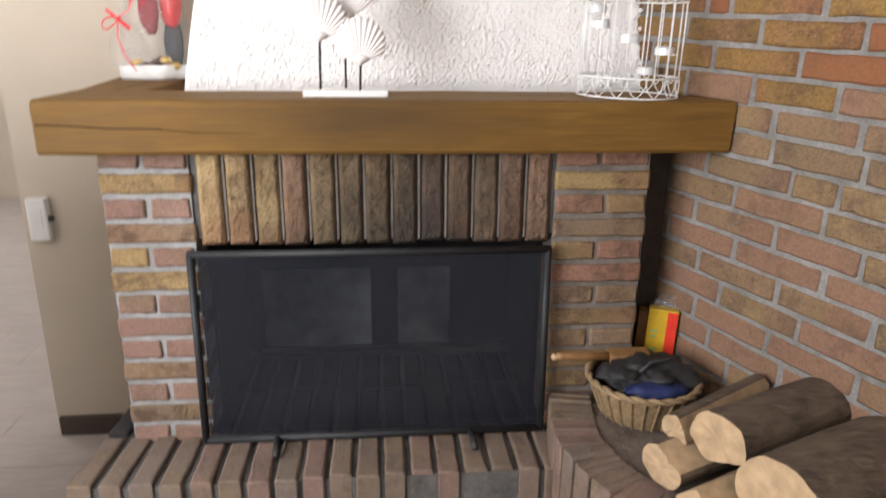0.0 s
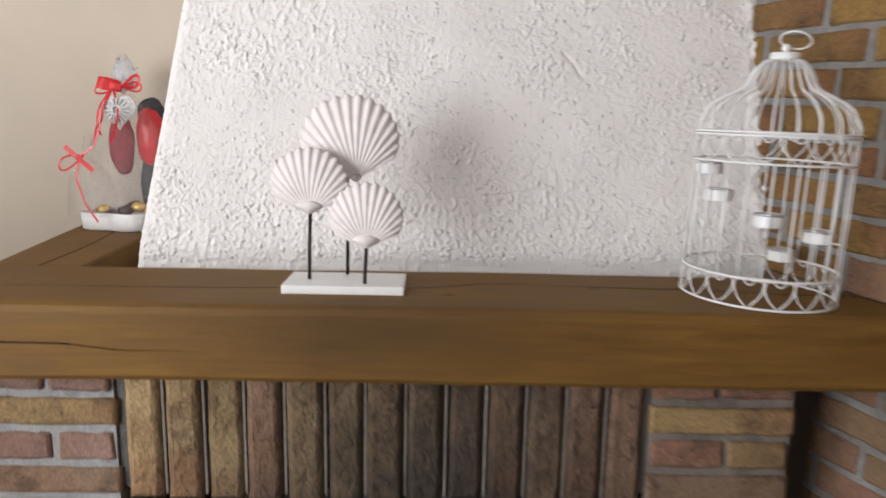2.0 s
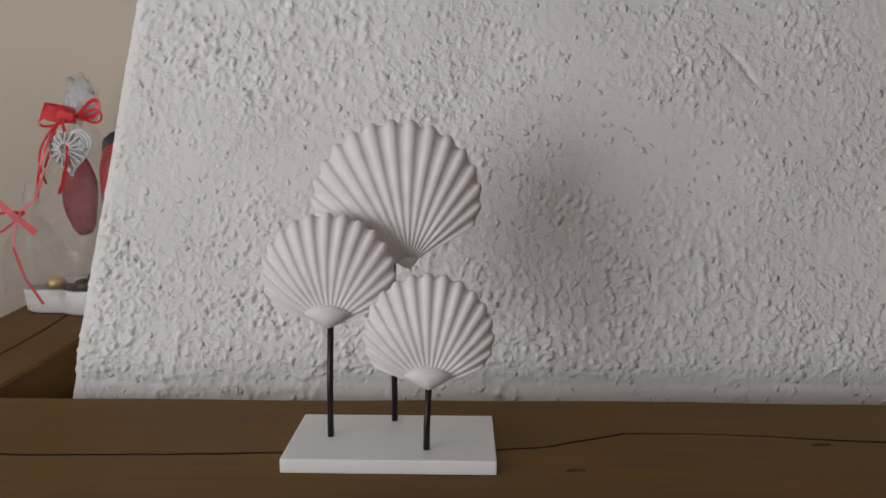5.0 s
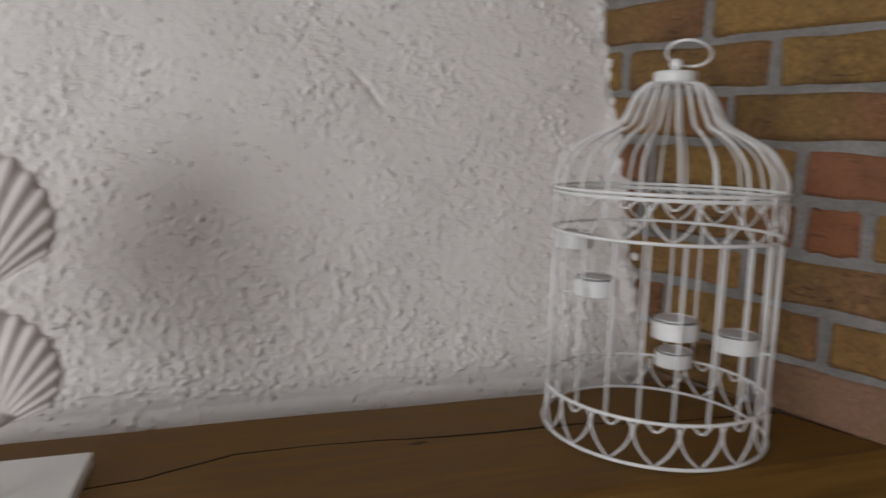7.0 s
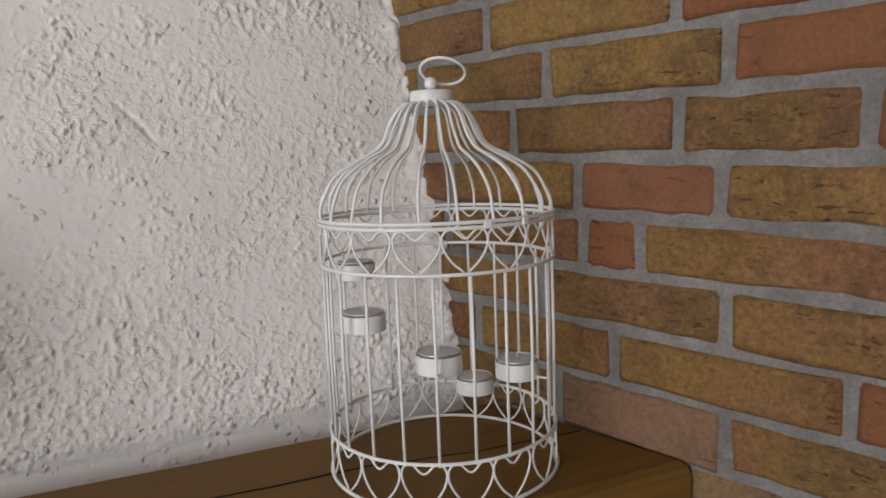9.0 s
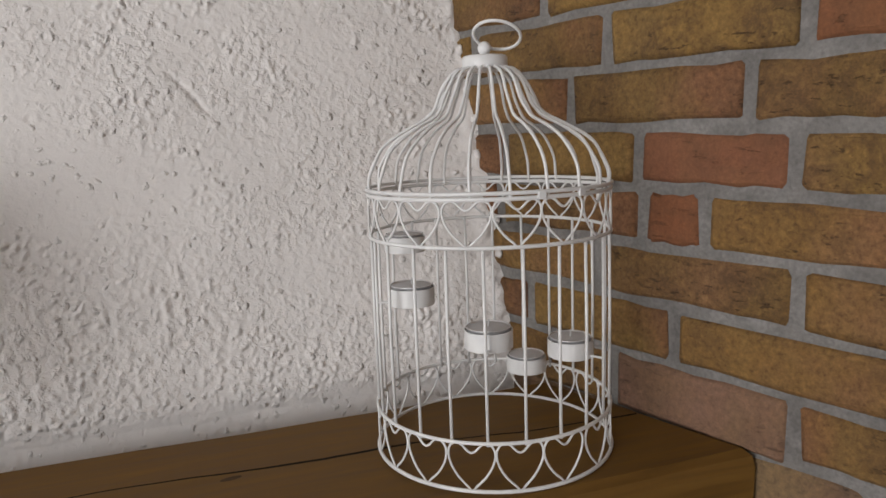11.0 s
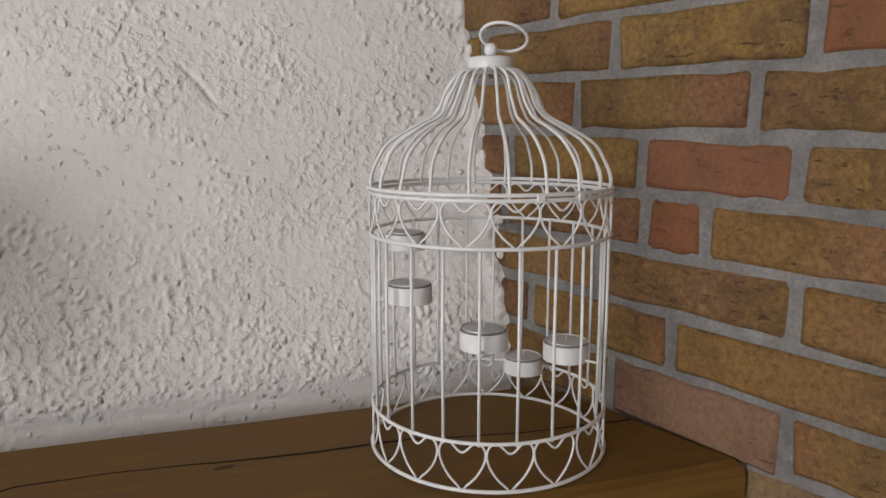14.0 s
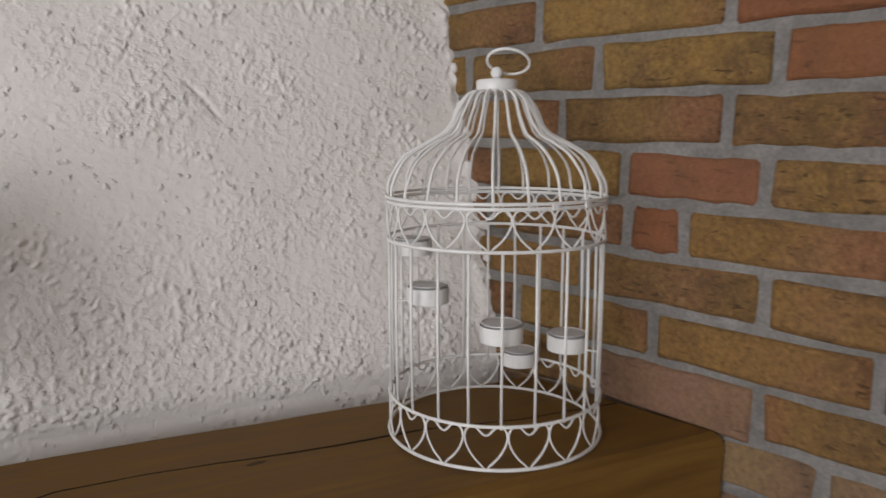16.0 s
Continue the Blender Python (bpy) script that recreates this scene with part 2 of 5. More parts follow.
OAK = [(0.106, 0.050, 0.009), (0.164, 0.082, 0.015), (0.228, 0.120, 0.024), (0.126, 0.062, 0.011)]
M_BEAM = wood_material("oak_beam", 0, OAK, smoke=0.7)
M_BEAM_SIDE = wood_material("oak_beam_side", 1, OAK)


def plaster_material():
    m, nt, b = material("white_stucco", 0.9)
    v = coords(nt)
    c = ramp(nt, noise_tex(nt, v, 6.0, 5.0), [(0.3, (0.765, 0.73, 0.705)), (0.7, (0.845, 0.812, 0.787))])
    nt.links.new(c, b.inputs["Base Color"])
    patch = ramp(nt, noise_tex(nt, v, 7.5, 4.0, 0.6), [(0.4, (0.16, 0.16, 0.16)), (0.64, (1, 1, 1))])
    # the shallow hollow is smoother than the rest
    off = node(nt, "ShaderNodeVectorMath")
    off.operation = "SUBTRACT"
    nt.links.new(v, off.inputs[0])
    off.inputs[1].default_value = (0.12, 1.885, 1.46)
    sq = node(nt, "ShaderNodeMapping", Scale=(5.0, 3.0, 13.0))
    nt.links.new(off.outputs[0], sq.inputs["Vector"])
    ln = node(nt, "ShaderNodeVectorMath")
    ln.operation = "LENGTH"
    nt.links.new(sq.outputs["Vector"], ln.inputs[0])
    reach = maths(nt, "ADD", ln.outputs["Value"], maths(nt, "MULTIPLY", noise_tex(nt, v, 18.0, 3.0), 0.8))
    hollow = ramp(nt, maths(nt, "MULTIPLY", reach, 0.5), [(0.4, (0.3, 0.3, 0.3)), (0.7, (1, 1, 1))])
    # coarse grain low down, where the plaster was thrown on
    sp = nt.nodes.new("ShaderNodeSeparateXYZ")
    nt.links.new(v, sp.inputs[0])
    low = maths(nt, "ADD", maths(nt, "MULTIPLY", maths(nt, "SUBTRACT", 1.40, sp.outputs[2]), 5.0), maths(nt, "MULTIPLY", maths(nt, "SUBTRACT", noise_tex(nt, v, 11.0, 3.0), 0.5), 2.5))
    low = ramp(nt, low, [(0.0, (0, 0, 0)), (0.6, (0.85, 0.85, 0.85))])
    patch = mix(nt, 1.0, patch, hollow, "MULTIPLY")
    patch = mix(nt, 1.0, patch, low, "LIGHTEN")
    # the last finger's width above the beam was trowelled smooth
    foot = maths(nt, "MULTIPLY", maths(nt, "SUBTRACT", sp.outputs[2], 1.200), 50.0, True)
    patch = maths(nt, "MULTIPLY", patch, foot)
    clump = ramp(nt, noise_tex(nt, v, 112.0, 2.5, 0.5, 0.1), [(0.44, (0, 0, 0)), (0.72, (0.8, 0.8, 0.8))])
    cell = node(nt, "ShaderNodeTexVoronoi", Scale=115.0, Randomness=1.0)
    cell.feature = "SMOOTH_F1"
    nt.links.new(v, cell.inputs["Vector"])
    grit = ramp(nt, cell.outputs["Distance"], [(0.08, (1, 1, 1)), (0.5, (0, 0, 0))])
    gate = ramp(nt, noise_tex(nt, v, 50.0, 2.0), [(0.48, (0, 0, 0)), (0.62, (1, 1, 1))])
    lumps = maths(nt, "ADD", clump, maths(nt, "MULTIPLY", grit, gate))
    n1 = bump(nt, b, maths(nt, "MULTIPLY", lumps, patch), 0.58, 0.0038)
    # single grains torn out all over
    chip = ramp(nt, noise_tex(nt, v, 90.0, 2.0, 0.5, 0.3), [(0.24, (0, 0, 0)), (0.34, (1, 1, 1))])
    n2 = bump(nt, b, chip, 0.38, 0.0024, n1)
    # and single round grains standing proud
    cell2 = node(nt, "ShaderNodeTexVoronoi", Scale=78.0, Randomness=1.0)
    jog = node(nt, "ShaderNodeTexNoise", Scale=160.0, Detail=2.0)
    nt.links.new(v, jog.inputs["Vector"])
    jig = nt.nodes.new("ShaderNodeVectorMath")
    jig.operation = "MULTIPLY_ADD"
    nt.links.new(jog.outputs["Color"], jig.inputs[0])
    jig.inputs[1].default_value = (0.008, 0.008, 0.008)
    nt.links.new(v, jig.inputs[2])
    nt.links.new(jig.outputs[0], cell2.inputs["Vector"])
    dot = maths(nt, "MULTIPLY", ramp(nt, cell2.outputs["Distance"], [(0.04, (1, 1, 1)), (0.32, (0, 0, 0))]), ramp(nt, noise_tex(nt, v, 35.0, 2.0), [(0.46, (0, 0, 0)), (0.54, (1, 1, 1))]))
    n3 = bump(nt, b, dot, 0.9, 0.0026, n2)
    bump(nt, b, noise_tex(nt, v, 250.0, 5.0, 0.65), 0.28, 0.0025, n3)
    return m


M_STUCCO = plaster_material()
M_BEIGE = plain("beige_wall_paint", (0.53, 0.455, 0.365), 0.85, vary=0.04, scale=5.0, relief=0.05)
M_CEIL = plain("ceiling_paint", (0.78, 0.77, 0.75), 0.9, vary=0.03, scale=5.0, relief=0)
M_FLOOR = wood_material("limed_planks", 0, [(0.36, 0.31, 0.28), (0.46, 0.41, 0.38), (0.56, 0.51, 0.48), (0.40, 0.345, 0.315)])
M_WHITE = plain("white_paint", (0.80, 0.79, 0.77), 0.5, vary=0.03, scale=20, relief=0.06)
M_ENAMEL = plain("white_enamel_wire", (0.80, 0.80, 0.795), 0.32, vary=0.05, scale=60, relief=0.0)
M_SHELL = plain("matt_white_resin", (0.76, 0.705, 0.685), 0.75, vary=0.05, scale=60, relief=0.15)
M_BLACK = plain("black_iron", (0.012, 0.012, 0.014), 0.6, vary=0.3, scale=80, relief=0.2)
M_ROD = plain("dark_bronze_rod", (0.035, 0.025, 0.022), 0.4, 0.6, vary=0.3, scale=90)
M_SOOT = plain("sooty_firebrick", (0.02, 0.018, 0.017), 0.95, vary=0.4, scale=14, relief=0.4)
M_ALU = plain("aluminium", (0.82, 0.82, 0.83), 0.45, 0.8, vary=0.05, scale=200, relief=0.1)
M_WAX = plain("white_wax", (0.56, 0.56, 0.57), 0.45, vary=0.04, scale=90, relief=0.05)
M_REDRIB = plain("red_ribbon", (0.62, 0.02, 0.025), 0.35, vary=0.15, scale=60)
M_REDFELT = plain("dark_red_felt", (0.30, 0.025, 0.035), 0.8, vary=0.25, scale=70, relief=0.3)
M_GREYW = plain("white_washed_cane", (0.62, 0.61, 0.6), 0.7, vary=0.25, scale=120, relief=0.2)
M_CHOC = plain("chocolate", (0.06, 0.03, 0.018), 0.4, vary=0.3, scale=60)
M_GOLD = plain("gold_foil", (0.75, 0.52, 0.16), 0.3, 1.0, vary=0.15, scale=120, relief=0.6)
M_DARK = plain("dark_grey_cloth", (0.05, 0.052, 0.06), 0.8, vary=0.3, scale=60, relief=0.3)
M_WICKER = plain("willow", (0.25, 0.17, 0.09), 0.65, vary=0.3, scale=90, relief=0.3)
M_GLOVE = plain("black_leather", (0.018, 0.017, 0.018), 0.68, vary=0.4, scale=50, relief=0.5)
M_BLUE = plain("navy_blue_cloth", (0.012, 0.022, 0.095), 0.7, vary=0.3, scale=60, relief=0.3)
M_YELLOW = plain("yellow_card", (0.55, 0.34, 0.02), 0.45, vary=0.08, scale=40, relief=0)
M_REDCARD = plain("red_card", (0.68, 0.04, 0.02), 0.45, vary=0.08, scale=40, relief=0)
M_STICK = plain("turned_beech", (0.25, 0.13, 0.05), 0.45, vary=0.2, scale=40)
M_ENDGRAIN = plain("split_wood", (0.42, 0.29, 0.17), 0.8, vary=0.2, scale=35, relief=0.4)


def bark_material():
    m, nt, b = material("bark", 0.9)
    v = coords(nt, (18, 70, 70), rot=(0, 0, -0.17))
    f = noise_tex(nt, v, 1.0, 6.0, 0.65, 0.8)
    g = noise_tex(nt, coords(nt), 14.0, 4.0)
    c = ramp(nt, f, [(0.3, (0.036, 0.025, 0.017)), (0.55, (0.10, 0.069, 0.046)), (0.8, (0.18, 0.13, 0.092))])
    c = mix(nt, ramp(nt, g, [(0.45, (0, 0, 0)), (0.7, (0.6, 0.6, 0.6))]), c, (0.17, 0.12, 0.08))
    nt.links.new(c, b.inputs["Base Color"])
    bump(nt, b, f, 0.8, 0.006)
    return m


M_BARK = bark_material()


def film_material(name, clear, rough, tint=(0.9, 0.9, 0.9), crumple=0.0):
    """Thin clear film or fine mesh: part of the light goes straight through."""
    m, nt, b = material(name, rough)
    b.inputs["Base Color"].default_value = (*tint, 1)
    if crumple:
        bump(nt, b, noise_tex(nt, coords(nt), 45.0, 3.0, 0.6, 1.0), crumple, 0.008)
    t = nt.nodes.new("ShaderNodeBsdfTransparent")
    mx = nt.nodes.new("ShaderNodeMixShader")
    f = noise_tex(nt, coords(nt), 60.0, 3.0)
    fac = nt.nodes.new("ShaderNodeMapRange")
    fac.inputs["To Min"].default_value, fac.inputs["To Max"].default_value = clear - 0.06, clear + 0.06
    nt.links.new(f, fac.inputs["Value"])
    nt.links.new(fac.outputs[0], mx.inputs[0])
    nt.links.new(b.outputs[0], mx.inputs[1])
    nt.links.new(t.outputs[0], mx.inputs[2])
    nt.links.new(mx.outputs[0], nt.nodes["Material Output"].inputs["Surface"])
    return m


def cellophane_material():
    m, nt, b = material("cellophane", 0.3)
    nt.nodes.remove(b)
    v = coords(nt)
    bp = node(nt, "ShaderNodeBump", Strength=1.0, Distance=0.014)
    nt.links.new(noise_tex(nt, v, 48.0, 3.0, 0.6, 1.0), bp.inputs["Height"])
    t = nt.nodes.new("ShaderNodeBsdfTransparent")
    d = node(nt, "ShaderNodeBsdfDiffuse", Color=(0.7, 0.7, 0.7, 1))
    g = node(nt, "ShaderNodeBsdfGlossy", Roughness=0.09)
    for n in (d, g):
        nt.links.new(bp.outputs["Normal"], n.inputs["Normal"])
    m1, m2 = nt.nodes.new("ShaderNodeMixShader"), nt.nodes.new("ShaderNodeMixShader")
    m1.inputs[0].default_value = 0.045
    nt.links.new(t.outputs[0], m1.inputs[1])
    nt.links.new(d.outputs[0], m1.inputs[2])
    m2.inputs[0].default_value = 0.08
    nt.links.new(m1.outputs[0], m2.inputs[1])
    nt.links.new(g.outputs[0], m2.inputs[2])
    nt.links.new(m2.outputs[0], nt.nodes["Material Output"].inputs["Surface"])
    return m


M_FILM = cellophane_material()
M_MESH = film_material("black_wire_mesh", 0.36, 0.32, (0.012, 0.0145, 0.022))


# ---- builders ----
def link(name, bm, mats, parent=None, smooth=False):
    me = bpy.data.meshes.new(name)
    bm.normal_update()
    bm.to_mesh(me)
    bm.free()
    for m in mats if isinstance(mats, (list, tuple)) else [mats]:
        me.materials.append(m)
    if smooth:
        me.polygons.foreach_set("use_smooth", [True] * len(me.polygons))
    ob = new(name, me)
    if parent is not None:
        ob.parent = parent
    return ob


def part(name, bm, mats, parent, label="", smooth=False):
    ob = link(name, bm, mats, parent, smooth)
    return tagged(ob, label) if label else ob


def empty(name, label, category, group=""):
    return tagged(new(name), label, category, group)


def add_box(bm, lo, hi, bevel=0.0, mat=0):
    vs = [bm.verts.new((x, y, z)) for z in (lo[2], hi[2]) for y in (lo[1], hi[1]) for x in (lo[0], hi[0])]
    fs = [bm.faces.new([vs[i] for i in q]) for q in ((0, 2, 3, 1), (4, 5, 7, 6), (0, 1, 5, 4), (2, 6, 7, 3), (0, 4, 6, 2), (1, 3, 7, 5))]
    for f in fs:
        f.material_index = mat
    if bevel:
        es = list({e for f in fs for e in f.edges})
        bmesh.ops.bevel(bm, geom=es, offset=bevel, segments=2, affect="EDGES", profile=0.6)
    return bm


def box(lo, hi, bevel=0.0):
    return add_box(bmesh.new(), lo, hi, bevel)


def add_tube(bm, pts, r, sides=8, closed=False, r_end=None):
    pts = [Vector(p) for p in pts]
    n = len(pts)
    rings = []
    side = None
    for i, p in enumerate(pts):
        a = pts[(i - 1) % n] if closed or i else pts[i]
        b = pts[(i + 1) % n] if closed or i < n - 1 else pts[i]
        d = (b - a).normalized()
        if side is None:
            side = d.orthogonal().normalized()
        side = (side - d * side.dot(d)).normalized()
        up = d.cross(side)
        rr = r if r_end is None else r + (r_end - r) * i / (n - 1)
        rings.append([bm.verts.new(p + rr * (math.cos(t) * side + math.sin(t) * up)) for t in [2 * math.pi * k / sides for k in range(sides)]])
    for i in range(n if closed else n - 1):
        A, B = rings[i], rings[(i + 1) % n]
        off = 0
        if closed and i == n - 1:
            off = min(range(sides), key=lambda o: (A[0].co - B[o].co).length)
        for k in range(sides):
            bm.faces.new((A[k], A[(k + 1) % sides], B[(k + 1 + off) % sides], B[(k + off) % sides]))
    if not closed:
        bm.faces.new(rings[0][::-1])
        bm.faces.new(rings[-1])
    return bm


def tube(pts, r, sides=8, closed=False, r_end=None):
    return add_tube(bmesh.new(), pts, r, sides, closed, r_end)


def circle(c, r, n=48, z=0.0):
    return [(c[0] + r * math.cos(2 * math.pi * i / n), c[1] + r * math.sin(2 * math.pi * i / n), z) for i in range(n)]


def lathe(profile, c=(0, 0, 0), n=28, bm=None):
    bm = bm or bmesh.new()
    rings = [[bm.verts.new((c[0] + r * math.cos(2 * math.pi * k / n), c[1] + r * math.sin(2 * math.pi * k / n), c[2] + z)) for k in range(n)] for r, z in profile]
    for A, B in zip(rings, rings[1:]):
        for k in range(n):
            bm.faces.new((A[k], A[(k + 1) % n], B[(k + 1) % n], B[k]))
    bm.faces.new(rings[0][::-1])
    bm.faces.new(rings[-1])
    return bm


def lump(c, size, amp=0.2, freq=2.0, sub=3, seed=0.0):
    bm = bmesh.new()
    bmesh.ops.create_icosphere(bm, subdivisions=sub, radius=1.0)
    for v in bm.verts:
        k = 1 + amp * noise.fractal(v.co * freq + Vector((seed, seed * 2, 0)), 1.0, 2.0, 3)
        v.co = Vector((c[0] + v.co.x * size[0] * k, c[1] + v.co.y * size[1] * k, c[2] + v.co.z * size[2] * k))
    return bm


# ---- the room ----
K = 0.385
KL = math.hypot(1, K)
X0, Y0 = 0.662, 1.55


def wall_x(y):
    return X0 - K * (y - Y0)


WALL = Matrix(((K / KL, 1 / KL, 0, X0), (-1 / KL, K / KL, 0, Y0), (0, 0, 1, 0), (0, 0, 0, 1)))
CEIL = 2.55


def structure(name, bm, mat, label, category):
    return tagged(link(name, bm, mat), label, category, kind="structure")


floor = structure("floor", box((-4.1, -3.1, -0.12), (3.0, 6.1, -0.004)), M_DARKJOINT, "pale limed wood plank floor", "floor")
structure("ceiling", box((-4.1, -3.1, CEIL), (3.0, 6.1, CEIL + 0.1)), M_CEIL, "plain white painted ceiling", "ceiling")
structure("wall_north", box((-1.22, 2.30, 0), (0.6, 2.42, CEIL)), M_BEIGE, "smooth beige painted wall behind the fireplace", "wall")
structure("wall_far_side", box((-0.9, 2.42, 0), (-0.8, 6.0, CEIL)), M_BEIGE, "plain beige wall of the next room", "wall")
structure("wall_far_end", box((-4.1, 6.0, 0), (-0.8, 6.1, CEIL)), M_BEIGE, "plain beige end wall of the next room", "wall")
structure("wall_west", box((-4.1, -3.1, 0), (-4.0, 6.0, CEIL)), M_BEIGE, "plain beige painted wall", "wall")
# Unseen half wall added to shade the beige wall under the mantel.
structure("wall_half", box((-1.75, 1.22, 0), (-1.12, 1.34, 1.33), 0.01), M_BEIGE, "unseen half-height beige wall, added to shade the wall behind it", "wall")
# Slanted wall, unseen, added so that the window lamp can face the fireplace.
bm = bmesh.new()
add_box(bm, (-1.9, 0.0, 0), (-0.72, 0.1, CEIL))
add_box(bm, (0.72, 0.0, 0), (2.6, 0.1, CEIL))
add_box(bm, (-0.72, 0.0, 0), (0.72, 0.1, 0.88))
add_box(bm, (-0.72, 0.0, 2.16), (0.72, 0.1, CEIL))
bm.transform(pose(-1.955, -0.005, 0, 0, 0, -45.8))
structure("wall_window_side", bm, M_BEIGE, "unseen beige painted wall with an added window opening", "wall")
# Unseen wall; its opening is added for the fill lamp.
bm = bmesh.new()
add_box(bm, (-4.0, -3.1, 0), (-0.5, -2.98, CEIL))
add_box(bm, (1.1, -3.1, 0), (2.6, -2.98, CEIL))
add_box(bm, (-0.5, -3.1, 0), (1.1, -2.98, 0.9))
add_box(bm, (-0.5, -3.1, 2.2), (1.1, -2.98, CEIL))
structure("wall_south", bm, M_BEIGE, "unseen beige painted wall with an added window opening", "wall")
structure("baseboard", box((-1.21, 2.283, 0.0), (-0.72, 2.299, 0.07), 0.003), plain("dark_skirting", (0.06, 0.045, 0.035), 0.5), "dark brown skirting board along the beige wall", "baseboard")

# switch box on the beige wall
sock = empty("wall_switch", "white surface-mounted switch box on the beige wall", "switch")
part("plate", box((-1.195, 2.268, 0.70), (-1.135, 2.2995, 0.835), 0.007), M_WHITE, sock)
part("rocker", box((-1.180, 2.2655, 0.74), (-1.150, 2.2682, 0.80), 0.001), M_WHITE, sock)
bm = bmesh.new()
bmesh.ops.create_cone(bm, cap_ends=True, segments=16, radius1=0.010, radius2=0.008, depth=0.012, matrix=pose(-1.1295, 2.283, 0.768, 0, 90, 0))
part("cable_gland", bm, M_DARK, sock, "dark rubber cable gland")

# ---- slanted brick wall ----
bm = box((-0.9, 0.0045, 0.0), (5.4, 0.13, CEIL))
bm.transform(WALL)
wall_east = structure("wall_east", bm, M_MORTAR, "yellow and red brick wall with grey mortar joints", "wall")

# ---- chimney breast: hood of white stucco ----
HOOD_S = 0.175


def hood_y(z):
    return 1.858 + HOOD_S * (z - 1.296)


def hood_left(z):
    return -0.578 + 0.165 * (z - 1.18)


def stucco(x, z):
    p = Vector((x, z, 0.3))
    patch = noise.fractal(p * 5.0, 1.0, 2.0, 3)
    ridge = noise.fractal(Vector((x * 125, z * 100, 1.7)), 0.9, 2.0, 3)
    smooth = min(1.0, math.exp(-((x - 0.12) ** 2 / 0.030 + (z - 1.46) ** 2 / 0.004)) + 0.9 * math.exp(-((x - 0.52) / 0.06) ** 2))
    k = min(1.0, max(0.18, 0.42 + 1.8 * patch - 0.3 * x + 1.1 * max(0.0, 1.40 - z))) * (1 - 0.7 * smooth)
    h = 0.0034 * k * max(0.0, ridge + 0.05) - 0.0013 * k * max(0.0, -ridge - 0.2) + 0.004 * noise.noise(p * 7.0)
    # a long scratch and a swept trowel arc
    w = (x - 0.202) * 0.77 + (z - 1.558) * 0.64
    along = abs((x - 0.202) * 0.64 - (z - 1.558) * 0.77) / 0.036
    if along < 1:
        h -= 0.0055 * (1 - along ** 4) * (0.75 + 0.5 * noise.noise(p * 60)) * math.exp(-((w + 0.0016 * noise.noise(p * 45)) / 0.0028) ** 2)
    rr = math.hypot(x + 0.125, z - 1.315)
    if x > -0.11 and 1.24 < z < 1.37:
        h += 0.0013 * max(0.0, 0.5 + noise.noise(p * 30)) * math.exp(-((rr - 0.078) / 0.005) ** 2)
    # thrown grains and clots that stand proud, thick low down and sparse above
    gate = 1.5 * noise.fractal(p * 11.0 + Vector((4.0, 0, 0)), 1.0, 2.0, 2) + 2.6 * max(0.0, 1.42 - z) - 0.16 - 0.5 * smooth
    gate *= max(0.0, min(1.0, (z - 1.203) / 0.022))
    if gate > 0:
        q = Vector((x * 1.0, z * 1.15, 0)) + 0.004 * Vector((noise.noise(p * 90), noise.noise(p * 90 + Vector((7, 3, 1))), 0))
        d = noise.voronoi(q * 128.0)[0][0]
        h += 0.0046 * min(1.0, gate * 2.2) * max(0.0, 1 - (d / 0.46) ** 2) * (0.6 + 0.8 * abs(noise.noise(p * 41)))
    # pits where grains were torn out
    d = noise.voronoi(p * 58.0 + Vector((3.3, 1.1, 0)))[0][0]
    if noise.noise(p * 26.0) > 0.2:
        h -= 0.0016 * max(0.0, 1 - (d / 0.2) ** 2)
    # the foot is drawn in towards the beam
    h -= 0.006 * max(0.0, min(1.0, (1.222 + 0.006 * noise.noise(Vector((x * 14, 0, 2))) - z) / 0.024)) ** 1.5
    # a shallow hollow in the plaster, right of the shells
    return h - 0.006 * math.exp(-((x - 0.07) ** 2 + (z - 1.47) ** 2) / 0.006)


def build_hood():
    bm = bmesh.new()
    NX = 600
    zs = list(np.arange(1.17, 1.84, 0.0019)) + [1.9, 2.0, 2.2, 2.4, CEIL]
    zs = [0.98, 1.1] + zs
    grid = []
    for z in zs:
        y = hood_y(z)
        xl, xr = hood_left(z), wall_x(y) + 0.03
        row = []
        for i in range(NX + 1):
            x = xl + (xr - xl) * i / NX
            h = stucco(x, z)
            e = (x - xl) / 0.02
            if e < 1:
                h -= 0.012 * (1 - e) ** 2
            # thick uneven lip where the plaster was drawn up to the bricks
            w = (xr - 0.03 - x) / 0.013
            if w < 3:
                h += math.exp(-max(w, 0.0) ** 2) * (0.004 + 0.008 * noise.noise(Vector((z * 21, 1.5, 0))) + 0.006 * noise.noise(Vector((z * 75, 4.5, x * 60))))
            row.append(bm.verts.new((x, y - h, z)))
        grid.append(row)
    for A, B in zip(grid, grid[1:]):
        for i in range(NX):
            bm.faces.new((A[i], A[i + 1], B[i + 1], B[i]))
    back = [bm.verts.new((hood_left(z) - 0.004, 2.3, z)) for z in zs]
    for j in range(len(zs) - 1):
        bm.faces.new((back[j], grid[j][0], grid[j + 1][0], back[j + 1]))
    return bm


hood = structure("chimney_hood", build_hood(), M_STUCCO, "sloping chimney hood in rough white stucco above the mantel", "chimney hood")
hood.data.polygons.foreach_set("use_smooth", [True] * len(hood.data.polygons))
